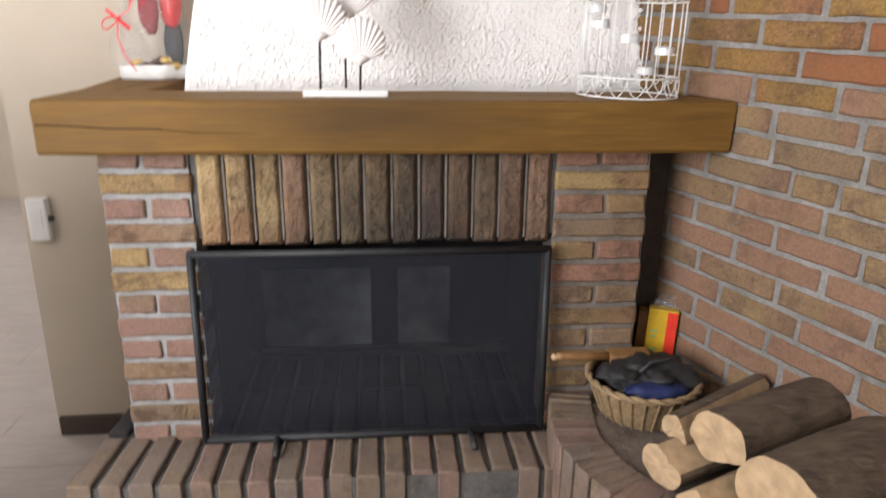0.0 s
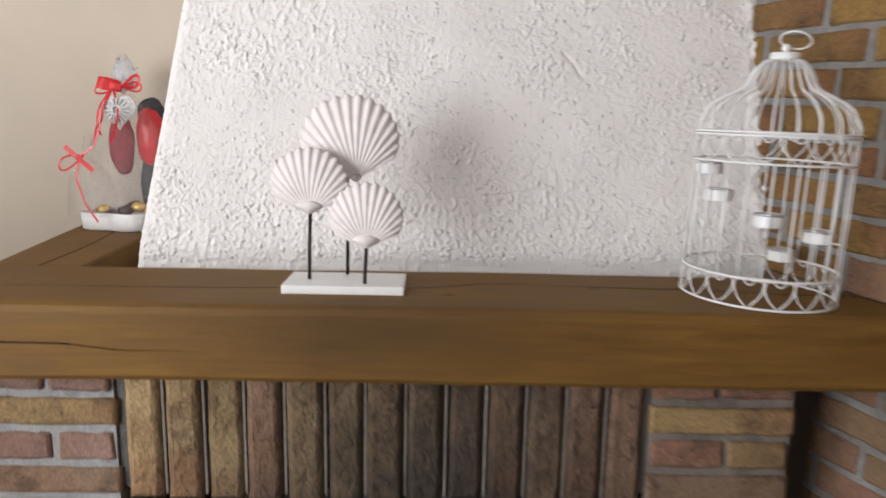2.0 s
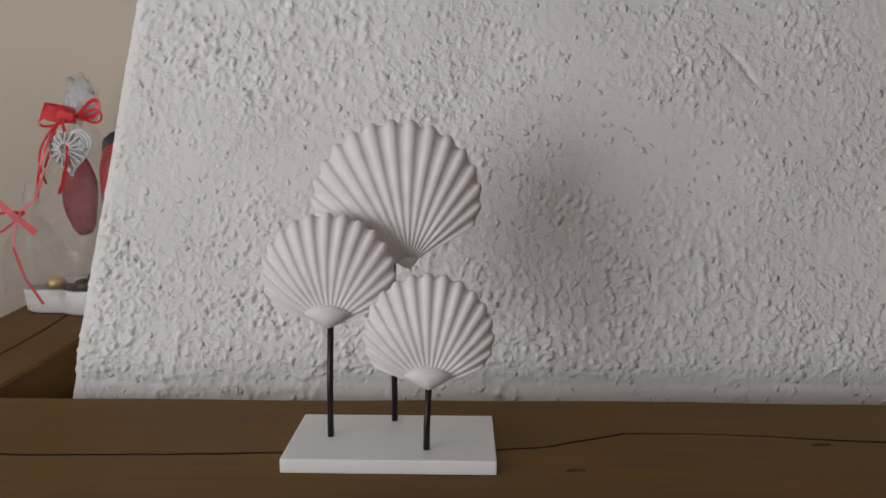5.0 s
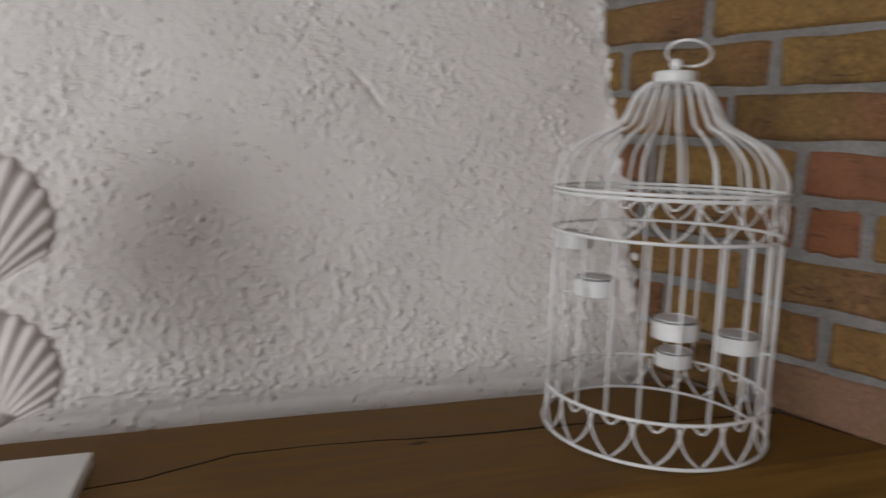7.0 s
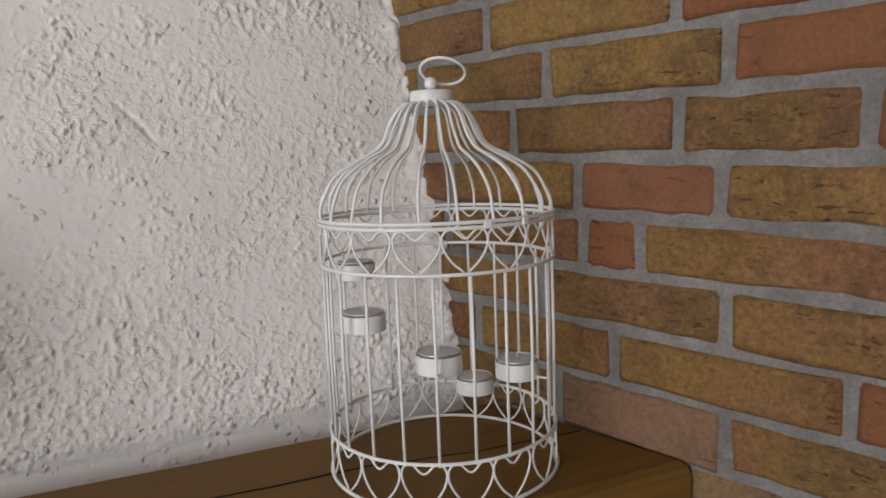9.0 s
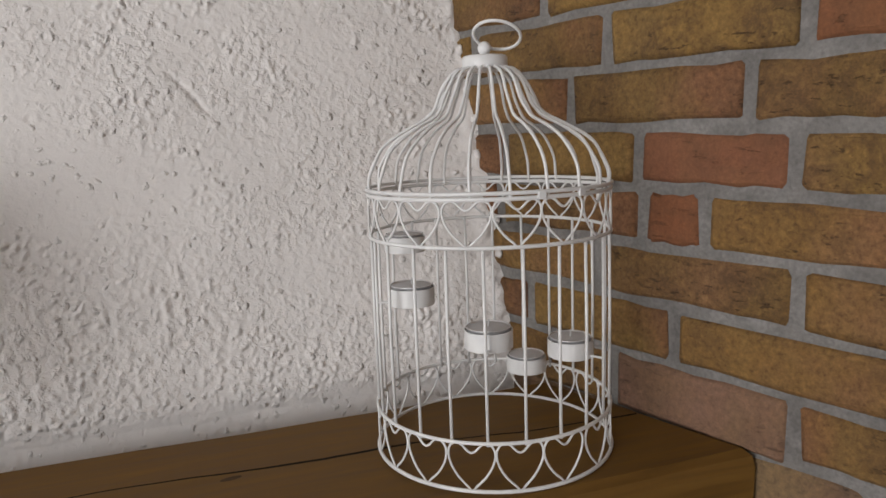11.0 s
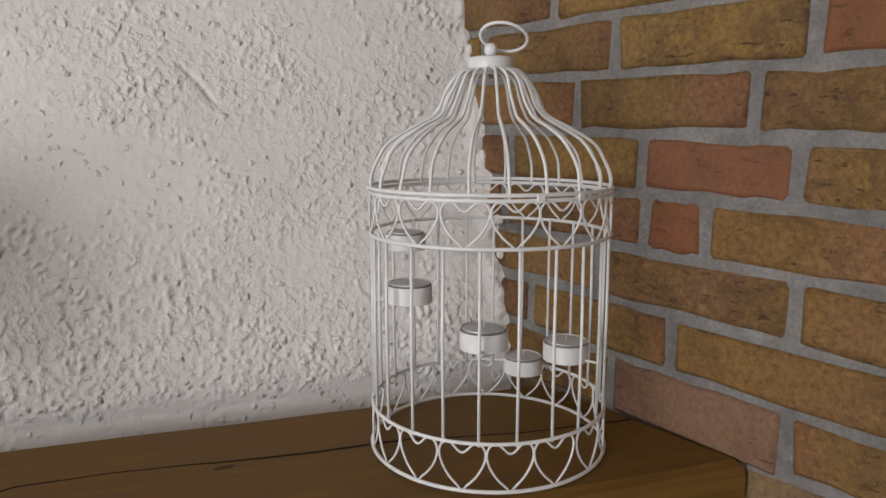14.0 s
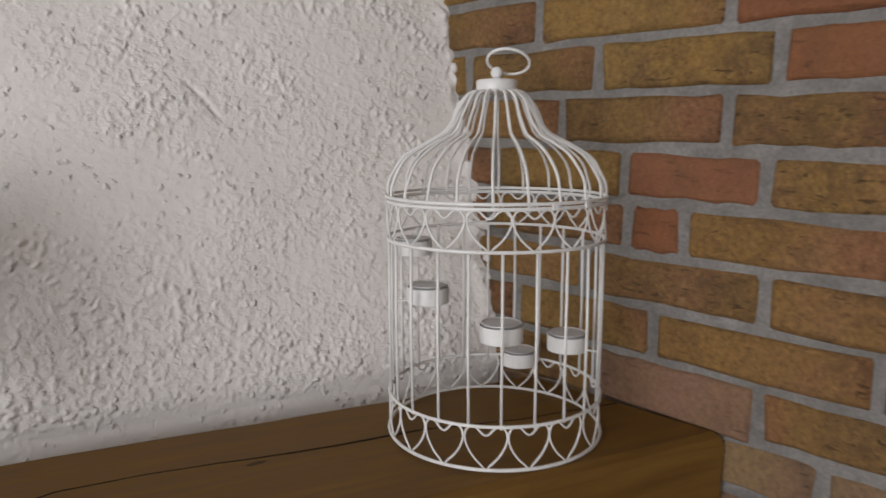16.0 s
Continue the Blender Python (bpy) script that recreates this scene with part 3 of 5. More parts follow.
# plaster splashed on to the bricks beside the edge
for off, z, w, h in ((0.016, 1.392, 0.011, 0.006), (0.012, 1.348, 0.007, 0.006), (0.010, 1.515, 0.006, 0.005), (0.006, 1.43, 0.006, 0.008), (0.005, 1.60, 0.005, 0.007), (0.004, 1.30, 0.006, 0.007), (0.004, 1.55, 0.004, 0.006), (0.005, 1.47, 0.005, 0.007)):
    y = hood_y(z) - off
    bm = lump((0, 0, 0), (w, 0.0035, h), 0.5, 2, 2, z * 30)
    bm.transform(Matrix.Translation((wall_x(y) - 0.0005, y, z)) @ WALL.to_3x3().to_4x4())
    part("plaster_lump", bm, M_STUCCO, hood, smooth=True)


# ---- mantel of oak beams ----
MT = 1.20
BH = 0.112
BF, BB = 1.55, 1.79


def crack_top(x):
    xs = (-0.8, -0.51, -0.28, -0.083, -0.008, 0.08, 0.18, 0.29, 0.35, 0.44, 0.54, 0.7)
    ys = (1.645, 1.649, 1.657, 1.664, 1.673, 1.704, 1.706, 1.694, 1.689, 1.690, 1.670, 1.660)
    return float(np.interp(x, xs, ys)) + 0.002 * noise.noise(Vector((x * 24, 0, 3)))


def beam_front():
    """Front beam: two long drying cracks run along its top and its face."""
    bm = bmesh.new()
    n = 220
    x0 = -0.796
    rows = []
    for i in range(n + 1):
        f = i / n
        c = crack_top(x0 + 1.47 * f)
        depth = 0.022 * min(1.0, max(0.7, noise.noise(Vector((f * 5, 2, 0))) * 1.6 + 0.75))
        ring = []
        g = max(0.0, min(1.0, 0.5 + 1.2 * noise.noise(Vector((f * 7, 9, 0)))))
        fz = float(np.interp(f, (0, 0.1, 0.17, 0.22, 1), (MT - 0.050, MT - 0.057, MT - 0.059, MT - 0.067, MT - 0.075))) + 0.002 * noise.noise(Vector((f * 12, 5, 0)))
        fd = 0.010 * max(0.0, 1 - f * 3.2)
        prof = [(BB, MT - BH), (BB, MT - 0.004), (BB - 0.004, MT), (c + 0.0011 + 0.0011 * g, MT), (c, MT - depth), (c - 0.0011 - 0.0011 * g, MT), (BF + 0.012, MT - 0.0008), (BF + 0.003, MT - 0.005), (BF, MT - 0.014),
                (BF, fz + 0.0013), (BF + fd, fz), (BF, fz - 0.0013), (BF + 0.0006, MT - BH + 0.007), (BF + 0.006, MT - BH)]
        for y, z in prof:
            wob = 0.0016 * noise.noise(Vector((f * 9, y * 8, z * 9)))
            y -= 0.006 * max(0.0, f - 0.6) / 0.4 * (y < BF + 0.02)
            xe = x0 + (wall_x(y) - 0.003 - 0.005 * (MT - z) / BH + 0.002 * noise.noise(Vector((y * 30, z * 30, 0))) - x0) * f
            ring.append(bm.verts.new((xe, y + wob, z + wob)))
        rows.append(ring)
    m = len(rows[0])
    for i, (A, B) in enumerate(zip(rows, rows[1:])):
        for k in range(m):
            bm.faces.new((A[k], A[(k + 1) % m], B[(k + 1) % m], B[k])).material_index = 1 if k in (3, 4) or (k in (9, 10) and i < 0.17 * n) else 0
    bm.faces.new(rows[0][::-1])
    bm.faces.new(rows[-1])
    bmesh.ops.recalc_face_normals(bm, faces=bm.faces[:])
    return bm


def beam_return():
    bm = bmesh.new()
    n = 40
    rows = []
    for i in range(n + 1):
        f = i / n
        y = BB + 0.002 + (2.297 - BB - 0.002) * f
        xo = -0.800 - 0.075 * f
        xi = -0.640 - 0.035 * f
        c = xo + 0.085 + 0.02 * math.sin(f * 3)
        ring = []
        for x, z in [(xi, MT - BH), (xi, MT - 0.004), (xi - 0.004, MT - 0.001), (c + 0.003, MT - 0.001), (c, MT - 0.010), (c - 0.003, MT - 0.001), (xo + 0.004, MT - 0.001), (xo, MT - 0.005), (xo, MT - BH)]:
            ring.append(bm.verts.new((x, y, z)))
        rows.append(ring)
    m = len(rows[0])
    for A, B in zip(rows, rows[1:]):
        for k in range(m):
            bm.faces.new((A[k], A[(k + 1) % m], B[(k + 1) % m], B[k]))
    bm.faces.new(rows[0][::-1])
    bm.faces.new(rows[-1])
    bmesh.ops.recalc_face_normals(bm, faces=bm.faces[:])
    return bm


mantel = empty("mantel_shelf", "brown oak beam mantel with long drying cracks", "mantel")
# Crack faces get a dark colour that stands in for the shade inside.
part("front_beam", beam_front(), [M_BEAM, plain("dirt_filled_crack", (0.022, 0.012, 0.005), 0.95, vary=0.4, relief=0)], mantel)
part("return_beam", beam_return(), M_BEAM_SIDE, mantel)
for x, y in ((0.21, 1.685), (-0.02, 1.63)):
    bm = lathe([(0.001, 0.0), (0.0045, 0.0004), (0.003, 0.0007), (0.001, 0.0005)], (0, 0, 0), 14)
    bm.transform(pose(x, y, MT - 0.0003, 0, 0, 8) @ Matrix.Diagonal((2.2, 0.8, 0.8, 1)))
    part("knot", bm, plain("dark_knot", (0.060, 0.030, 0.009), 0.95, vary=0.4), mantel)

# ---- fireplace masonry ----
PF = 1.60
HZ = 0.40
fireplace = empty("fireplace", "brick fireplace with sooty soldier course over the opening", "fireplace")
pier_l = part("pier", box((-0.703, PF + 0.007, 0.0), (-0.517, 2.29, MT - BH - 0.002)), M_PALEMORTAR, fireplace)
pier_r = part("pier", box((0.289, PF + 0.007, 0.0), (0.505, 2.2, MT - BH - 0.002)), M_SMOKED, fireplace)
lintel = part("lintel", box((-0.515, PF + 0.012, 0.892), (0.287, 1.86, MT - BH - 0.002)), M_DARKJOINT, fireplace, "dark recessed joints between upright bricks")
bm = bmesh.new()
add_box(bm, (-0.516, 2.08, HZ), (0.288, 2.16, 1.09))
part("firebox_back", bm, M_SOOT, fireplace, "soot-black back of the firebox")
# Two grey plates added behind the mesh, the right one darker.
M_PLATE_PALE = plain("ash_grey_fireback", (0.34, 0.35, 0.37), 0.9, vary=0.6, scale=7, relief=0.4)
M_PLATE_DARK = plain("sooty_fireback", (0.17, 0.165, 0.165), 0.9, vary=0.7, scale=8, relief=0.4)
for x0, x1 in ((-0.46, -0.14), (-0.06, 0.10)):
    part("fireback_plate", box((x0, 2.066, HZ + 0.012), (x1, 2.0795, 0.66), 0.004), M_PLATE_PALE if x0 < -0.1 else M_PLATE_DARK, fireplace, "grey plate added on the back of the firebox")
part("firebox_lining", box((-0.5165, 1.70, HZ), (-0.505, 2.08, 0.89)), M_SOOT, fireplace)
part("firebox_lining", box((0.277, 1.70, HZ), (0.2885, 2.08, 0.89)), M_SOOT, fireplace)

# Dark sheet that stands in for the shade of the recess beside the pier.
bm = box((0.5095, 1.705, 0.4825), (0.594, 1.725, MT - BH - 0.002), 0.002)
tagged(link("timber_board", bm, plain("dark_stained_timber", (0.035, 0.021, 0.012), 0.7, vary=0.35, scale=30, relief=0.3)), "dark brown strip standing in for deep shade between pier and brick wall", "board")

HF = 1.415
hearth = empty("hearth", "raised hearth of dusty bricks laid on edge", "hearth")
part("bed", box((-0.768, HF + 0.006, 0.0), (0.31, 2.07, HZ - 0.012)), M_DARKJOINT, hearth, "dark recessed joints")

# raised ledge beside the hearth
LZ = 0.49


def ledge_curve(f):
    """Outer edge of the ledge, f from 0 at the pier to 1 towards the viewer."""
    a = [(0.300, 1.60), (0.268, 1.43), (0.283, 1.29), (0.36, 1.14), (0.58, 0.98), (0.92, 0.90)]
    i = min(int(f * 5), 4)
    g = f * 5 - i
    p0, p1, p2, p3 = a[max(i - 1, 0)], a[i], a[i + 1], a[min(i + 2, 5)]
    return tuple(0.5 * (2 * p1[k] + (p2[k] - p0[k]) * g + (2 * p0[k] - 5 * p1[k] + 4 * p2[k] - p3[k]) * g * g + (3 * p1[k] - p0[k] - 3 * p2[k] + p3[k]) * g ** 3) for k in (0, 1))


ledge = empty("raised_ledge", "raised curved brick ledge beside the hearth", "ledge")
bm = bmesh.new()
outline = [ledge_curve(i / 24) for i in range(25)]
outline = [(x + 0.01, y + 0.004) for x, y in outline]
poly = outline + [(wall_x(0.9), 0.905), (wall_x(2.1), 2.1), (0.506, 2.1), (0.506, 1.612), (0.30, 1.612)]
for z0, z1 in ((0.0, LZ - 0.008),):
    lo = [bm.verts.new((x, y, z0)) for x, y in poly]
    hi = [bm.verts.new((x, y, z1)) for x, y in poly]
    bm.faces.new(hi)
    bm.faces.new(lo[::-1])
    for i in range(len(poly)):
        j = (i + 1) % len(poly)
        bm.faces.new((lo[i], lo[j], hi[j], hi[i]))
bmesh.ops.recalc_face_normals(bm, faces=bm.faces[:])
part("core", bm, M_DUSTY, ledge)

# ---- fire screen ----
screen = empty("fire_screen", "black wire mesh fire screen with iron frame standing before the opening", "fire screen")
SX0, SX1, SZ0, SZ1 = -0.525, 0.274, HZ, 0.863


def sy(z):
    return 1.562 + 0.018 * (z - SZ0) / (SZ1 - SZ0)


def bar(a, b, w):
    return tube([a, b], w, 8)


for x in (SX0, SX1):
    part("upright", bar((x, sy(SZ0), SZ0 + 0.004), (x, sy(SZ1), SZ1), 0.009), M_BLACK, screen, smooth=True)
for z in (SZ0 + 0.01, SZ1):
    part("rail", bar((SX0 - 0.006, sy(z), z), (SX1 + 0.006, sy(z), z), 0.009), M_BLACK, screen, smooth=True)
bm = bmesh.new()
vs = [bm.verts.new(p) for p in ((SX0, sy(SZ0) + 0.003, SZ0 + 0.01), (SX1, sy(SZ0) + 0.003, SZ0 + 0.01), (SX1, sy(SZ1) + 0.003, SZ1), (SX0, sy(SZ1) + 0.003, SZ1))]
bm.faces.new(vs)
part("mesh", bm, M_MESH, screen, "fine black wire mesh")


for x in (-0.36, 0.10):
    part("foot", tube([(x, 1.562, HZ + 0.010), (x + 0.004, 1.52, HZ + 0.012), (x + 0.006, 1.49, HZ + 0.004)], 0.008, 8), M_BLACK, screen, smooth=True)

# ---- shells on a stand ----
def shell_mesh(w, h, ribs=12, start=0.1):
    """Scallop in the xz plane, hinge at the origin, bulging towards -y."""
    bm = bmesh.new()
    NA, NR = ribs * 12, 18
    amax = radians(70)
    front, back = [], []
    for i in range(NA + 1):
        f = i / NA
        a = -amax + 2 * amax * f
        wave = math.cos(2 * math.pi * ribs * f)
        wave = math.copysign(abs(wave) ** 0.55, wave)
        cf, cb = [], []
        for j in range(NR + 1):
            g = j / NR
            R = h * max(0.05, math.cos(a)) ** 0.62 * (1 + 0.016 * wave)
            r = start * h + (R - start * h) * g
            x = math.sin(a) * r * w / (h * 1.03)
            z = math.cos(a) * r
            dome = 0.17 * h * (1 - (a / amax) ** 2 * 0.75) * math.sin(min(1, g * 0.9 + 0.1) * math.pi * 0.86)
            rib = 0.0095 * h * wave * (0.25 + 0.75 * g)
            drop = 0.012 * h * max(0, g - 0.93) / 0.07
            cf.append(bm.verts.new((x, -dome - rib + drop - 0.003, z)))
            cb.append(bm.verts.new((x, -dome * 0.8 - rib * 0.5 + 0.002, z)))
        front.append(cf)
        back.append(cb)
    for i in range(NA):
        for j in range(NR):
            bm.faces.new((front[i][j], front[i + 1][j], front[i + 1][j + 1], front[i][j + 1]))
            bm.faces.new((back[i][j], back[i][j + 1], back[i + 1][j + 1], back[i + 1][j]))
        bm.faces.new((front[i][NR], front[i + 1][NR], back[i + 1][NR], back[i][NR]))
        bm.faces.new((front[i][0], back[i][0], back[i + 1][0], front[i + 1][0]))
    for j in range(NR):
        bm.faces.new((front[0][j], front[0][j + 1], back[0][j + 1], back[0][j]))
        bm.faces.new((front[NA][j], back[NA][j], back[NA][j + 1], front[NA][j + 1]))
    return bm


def hinge_mesh(w, h):
    """Smooth fan-shaped hinge plate below the ribs."""
    bm = bmesh.new()
    n = 16
    rows = []
    for i in range(n + 1):
        f = i / n * 2 - 1
        x = f * w / 2
        top = h * (0.62 + 0.38 * (1 - f * f))
        bot = h * 0.62 * abs(f) ** 1.3
        rows.append([bm.verts.new((x, y * (1 - f * f) ** 0.5 - 0.002, bot + (top - bot) * g)) for g, y in ((0, 0), (0.3, -0.009), (0.7, -0.012), (1.0, -0.006), (1.0, 0.006), (0, 0.006))])
    for A, B in zip(rows, rows[1:]):
        for k in range(6):
            bm.faces.new((A[k], B[k], B[(k + 1) % 6], A[(k + 1) % 6]))
    bmesh.ops.remove_doubles(bm, verts=bm.verts[:], dist=0.0002)
    bmesh.ops.recalc_face_normals(bm, faces=bm.faces[:])
    return bm


orn = empty("shell_ornament", "three white scallop shells on dark rods on a white wooden base", "ornament")
bm = box((-0.268, 1.619, MT), (-0.087, 1.716, MT + 0.0125), 0.0012)
part("base", bm, M_WHITE, orn, "white painted wooden base block")
for hx, hy, hz, w, h, tilt, cap, rx, ry in ((-0.2316, 1.668, 1.314, 0.1024, 0.0978, 0, True, -0.2336, 1.666), (-0.1441, 1.645, 1.2672, 0.0964, 0.0964, 0, True, -0.1464, 1.641), (-0.1637, 1.700, 1.3636, 0.134, 0.1277, 11, False, -0.1797, 1.703)):
    bm = shell_mesh(w, h, 17 if not cap else 16, 0.1 if cap else 0.03)
    bm.transform(pose(hx, hy, hz, -4, -tilt, 0))
    s = part("shell", bm, M_SHELL, orn, "ribbed matt white scallop shell", True)
    if not cap:
        bm = hinge_mesh(0.020, 0.012)
        bm.transform(pose(hx, hy - 0.004, hz - 0.004, -4, -tilt, 0))
        part("hinge", bm, M_SHELL, s, smooth=True)
    if cap:
        bm = hinge_mesh(0.043, 0.021)
        bm.transform(pose(hx, hy - 0.005, hz - 0.001, -4, -tilt, 0))
        part("hinge", bm, M_SHELL, s, smooth=True)
    top = hz + (0.006 if cap else 0.03)
    part("rod", tube([(rx, ry, MT + 0.0122), (rx + 0.0006, ry, (MT + top) / 2), (hx, hy + 0.002, top) if cap else (rx, ry, top)], 0.0028, 10), M_ROD, orn, "dark bronze rod", True)


# ---- birdcage ----
CX, CY, CR = 0.457, 1.677, 0.1125
cage = empty("birdcage", "white wire birdcage candle holder with heart borders", "birdcage")
Z_B, Z_LOW, Z_BAND, Z_TOP = MT + 0.0025, 1.2445, 1.408, 1.4465
N_WIRE, N_HEART = 22, 17
A_WIRE, A_DOME, A_HEART = radians(-113.1), radians(-101.9), radians(-99.2)


def on_cage(a, r, z):
    return (CX + r * math.cos(a), CY + r * math.sin(a), z)


for z, r, wr in ((Z_B, CR + 0.001, 0.0018), (Z_LOW, CR, 0.0017), (Z_BAND, CR, 0.0017), (Z_TOP, CR, 0.0018), (Z_TOP + 0.0045, CR + 0.0008, 0.0017)):
    part("ring", tube(circle((CX, CY), r, 72, z), wr, 8, True), M_ENAMEL, cage, smooth=True)
KNOTS = [(CR - 0.001, 1.4465), (CR - 0.001, 1.457), (0.1085, 1.4695), (0.101, 1.4835), (0.090, 1.4945), (0.0725, 1.505), (0.0565, 1.5128), (0.0486, 1.5217), (0.0422, 1.5345), (0.0352, 1.5475), (0.0268, 1.5548), (0.017, 1.557)]


def spline(ps, n):
    """Smooth curve through the given points."""
    out = []
    for i in range(len(ps) - 1):
        p0, p1, p2, p3 = ps[max(i - 1, 0)], ps[i], ps[i + 1], ps[min(i + 2, len(ps) - 1)]
        for k in range(n):
            g = k / n
            out.append(tuple(0.5 * (2 * p1[q] + (p2[q] - p0[q]) * g + (2 * p0[q] - 5 * p1[q] + 4 * p2[q] - p3[q]) * g * g + (3 * p1[q] - p0[q] - 3 * p2[q] + p3[q]) * g ** 3) for q in range(len(p1))))
    return out + [tuple(ps[-1])]


DOME = spline(KNOTS, 4)


def heart(a, z0, z1, half):
    """Closed heart wire wrapped round the cage, its tip at z0 and its lobes below z1."""
    H = z1 - z0
    pts = []
    left = [(0.0, -0.03), (0.2, 0.085), (0.4, 0.175), (0.58, 0.27), (0.75, 0.39), (0.88, 0.51), (0.965, 0.63), (1.0, 0.74), (0.975, 0.85), (0.88, 0.945), (0.73, 0.995), (0.56, 1.0), (0.4, 0.955), (0.27, 0.885), (0.15, 0.825), (0.05, 0.80), (0.0, 0.798)]
    for u, v in left:
        pts.append(on_cage(a - half * u, CR, z0 + H * v))
    for u, v in left[-2:0:-1]:
        pts.append(on_cage(a + half * u, CR, z0 + H * v))
    return pts


rw = random.Random(3)
for i in range(N_WIRE):
    a = A_WIRE + 2 * math.pi * i / N_WIRE + rw.uniform(-0.012, 0.012)
    lean = rw.uniform(-0.008, 0.008)
    part("wire", tube([on_cage(a, CR - 0.0015, Z_LOW - 0.003), on_cage(a + lean, CR - 0.001, 1.33), on_cage(a, CR - 0.0015, Z_BAND + 0.001)], 0.00145, 8), M_ENAMEL, cage, smooth=True)
for i in range(N_WIRE):
    a = A_DOME + 2 * math.pi * i / N_WIRE + rw.uniform(-0.015, 0.015)
    bow = rw.uniform(-0.012, 0.012)
    part("dome_wire", tube([on_cage(a + bow * math.sin(math.pi * k / (len(DOME) - 1)), r + 0.0006 * math.sin(k * 0.7 + i), z) for k, (r, z) in enumerate(DOME)], 0.00145, 8), M_ENAMEL, cage, smooth=True)
for i in range(N_HEART):
    h = A_HEART + 2 * math.pi * i / N_HEART
    for z0, z1 in ((Z_B + 0.0005, Z_LOW), (Z_BAND + 0.0005, Z_TOP - 0.001)):
        part("heart_wire", tube(heart(h + rw.uniform(-0.014, 0.014), z0, z1, math.pi / N_HEART * rw.uniform(0.95, 1.0)), 0.00105, 6, True), M_ENAMEL, cage, smooth=True)
part("cap", lathe([(0.0195, 0.0), (0.0208, 0.001), (0.0208, 0.0115), (0.0195, 0.013), (0.004, 0.0145)], (CX, CY, 1.5545), 32), M_ENAMEL, cage, "glossy white cap", True)
bm = bmesh.new()
bmesh.ops.create_uvsphere(bm, u_segments=18, v_segments=12, radius=0.0062, matrix=pose(CX, CY, 1.5745))
part("ball", bm, M_ENAMEL, cage, smooth=True)
rc = Vector((CX + 0.011, CY - 0.004, 1.5855))
ux, uz = Vector((0.93, -0.34, -0.16)).normalized(), Vector((-0.15, -0.75, 0.64)).normalized()
uz = (uz - ux * uz.dot(ux)).normalized()
part("hanging_ring", tube([rc + 0.0215 * math.cos(t) * ux + 0.0165 * math.sin(t) * uz for t in [2 * math.pi * k / 40 for k in range(40)]], 0.0015, 8, True), M_ENAMEL, cage, smooth=True)
for deg in (-89.0, -69.0):
    bm = box((-0.0035, -0.0015, -0.0035), (0.0035, 0.0015, 0.0035), 0.0008)
    bm.transform(pose(*on_cage(radians(deg), CR + 0.0015, Z_TOP + 0.002), 0, 0, deg + 90))
    part("clip", bm, M_ENAMEL, cage)

RV, DV = Vector((0.945, -0.327, 0)), Vector((0.327, 0.945, 0))
for u, v, z in ((-0.085, 0.050, 1.3905), (-0.0724, -0.0375, 1.3557), (-0.005, -0.082, 1.3268), (0.0388, 0.068, 1.2545), (0.071, -0.0338, 1.3024)):
    c = Vector((CX, CY, z)) + RV * u + DV * v
    cup = part("candle_cup", lathe([(0.001, -0.0085), (0.0198, -0.0085), (0.0204, -0.0084), (0.0208, -0.0081), (0.0208, -0.0076), (0.0208, 0.0070), (0.0208, 0.0074), (0.0206, 0.0076), (0.0200, 0.0075), (0.0198, 0.0070), (0.0197, -0.004), (0.002, -0.004)], c, 32), M_ENAMEL, cage, "white enamel candle cup", True)
    out = (c - Vector((CX, CY, z)))
    a = math.atan2(out.y, out.x)
    a = A_WIRE + round((a - A_WIRE) / (2 * math.pi / N_WIRE)) * 2 * math.pi / N_WIRE
    part("bracket", tube([c + Vector((0, 0, -0.006)), Vector(on_cage(a, CR, z - 0.006))], 0.0012, 6), M_ENAMEL, cup)
    light = empty("tealight", "white tealight candle in an aluminium case, unlit, in a cage cup", "candle", "tealights in the birdcage")
    part("case", lathe([(0.0183, -0.0038), (0.0184, 0.0088), (0.0192, 0.0094), (0.0193, 0.0099), (0.0188, 0.0103), (0.0182, 0.0099), (0.0180, 0.0082), (0.001, 0.0080)], c, 32), M_ALU, light, smooth=True)
    part("wax", lathe([(0.0181, 0.0090), (0.0172, 0.0094), (0.004, 0.0097), (0.001, 0.0095)], c, 24), M_WAX, light, smooth=True)
    part("wick", tube([c + Vector((0, 0, 0.007)), c + Vector((0.0006, 0.0003, 0.0155))], 0.0007, 6), M_WAX, light)


# ---- wrapped gift on the mantel ----
gift = empty("gift_hamper", "clear wrapped gift on a white tray with red ribbons", "gift")
GX, GY = -0.738, 2.205


def lobed(r, n=56):
    return [(GX + 1.0 * r * (1 + 0.13 * math.cos(5 * t)) * math.cos(t), GY + 0.72 * r * (1 + 0.13 * math.cos(5 * t)) * math.sin(t)) for t in [2 * math.pi * k / n for k in range(n)]]


bm = bmesh.new()
rings = []
for r, z in ((0.086, 0.0), (0.092, 0.004), (0.095, 0.038), (0.091, 0.040), (0.088, 0.020), (0.01, 0.018)):
    rings.append([bm.verts.new((x, y, MT + z)) for x, y in lobed(r)])
for A, B in zip(rings, rings[1:]):
    for k in range(56):
        bm.faces.new((A[k], A[(k + 1) % 56], B[(k + 1) % 56], B[k]))
bm.faces.new(rings[0][::-1])
bm.faces.new(rings[-1])
part("tray", bm, M_WHITE, gift, "glossy white lobed tray", True)


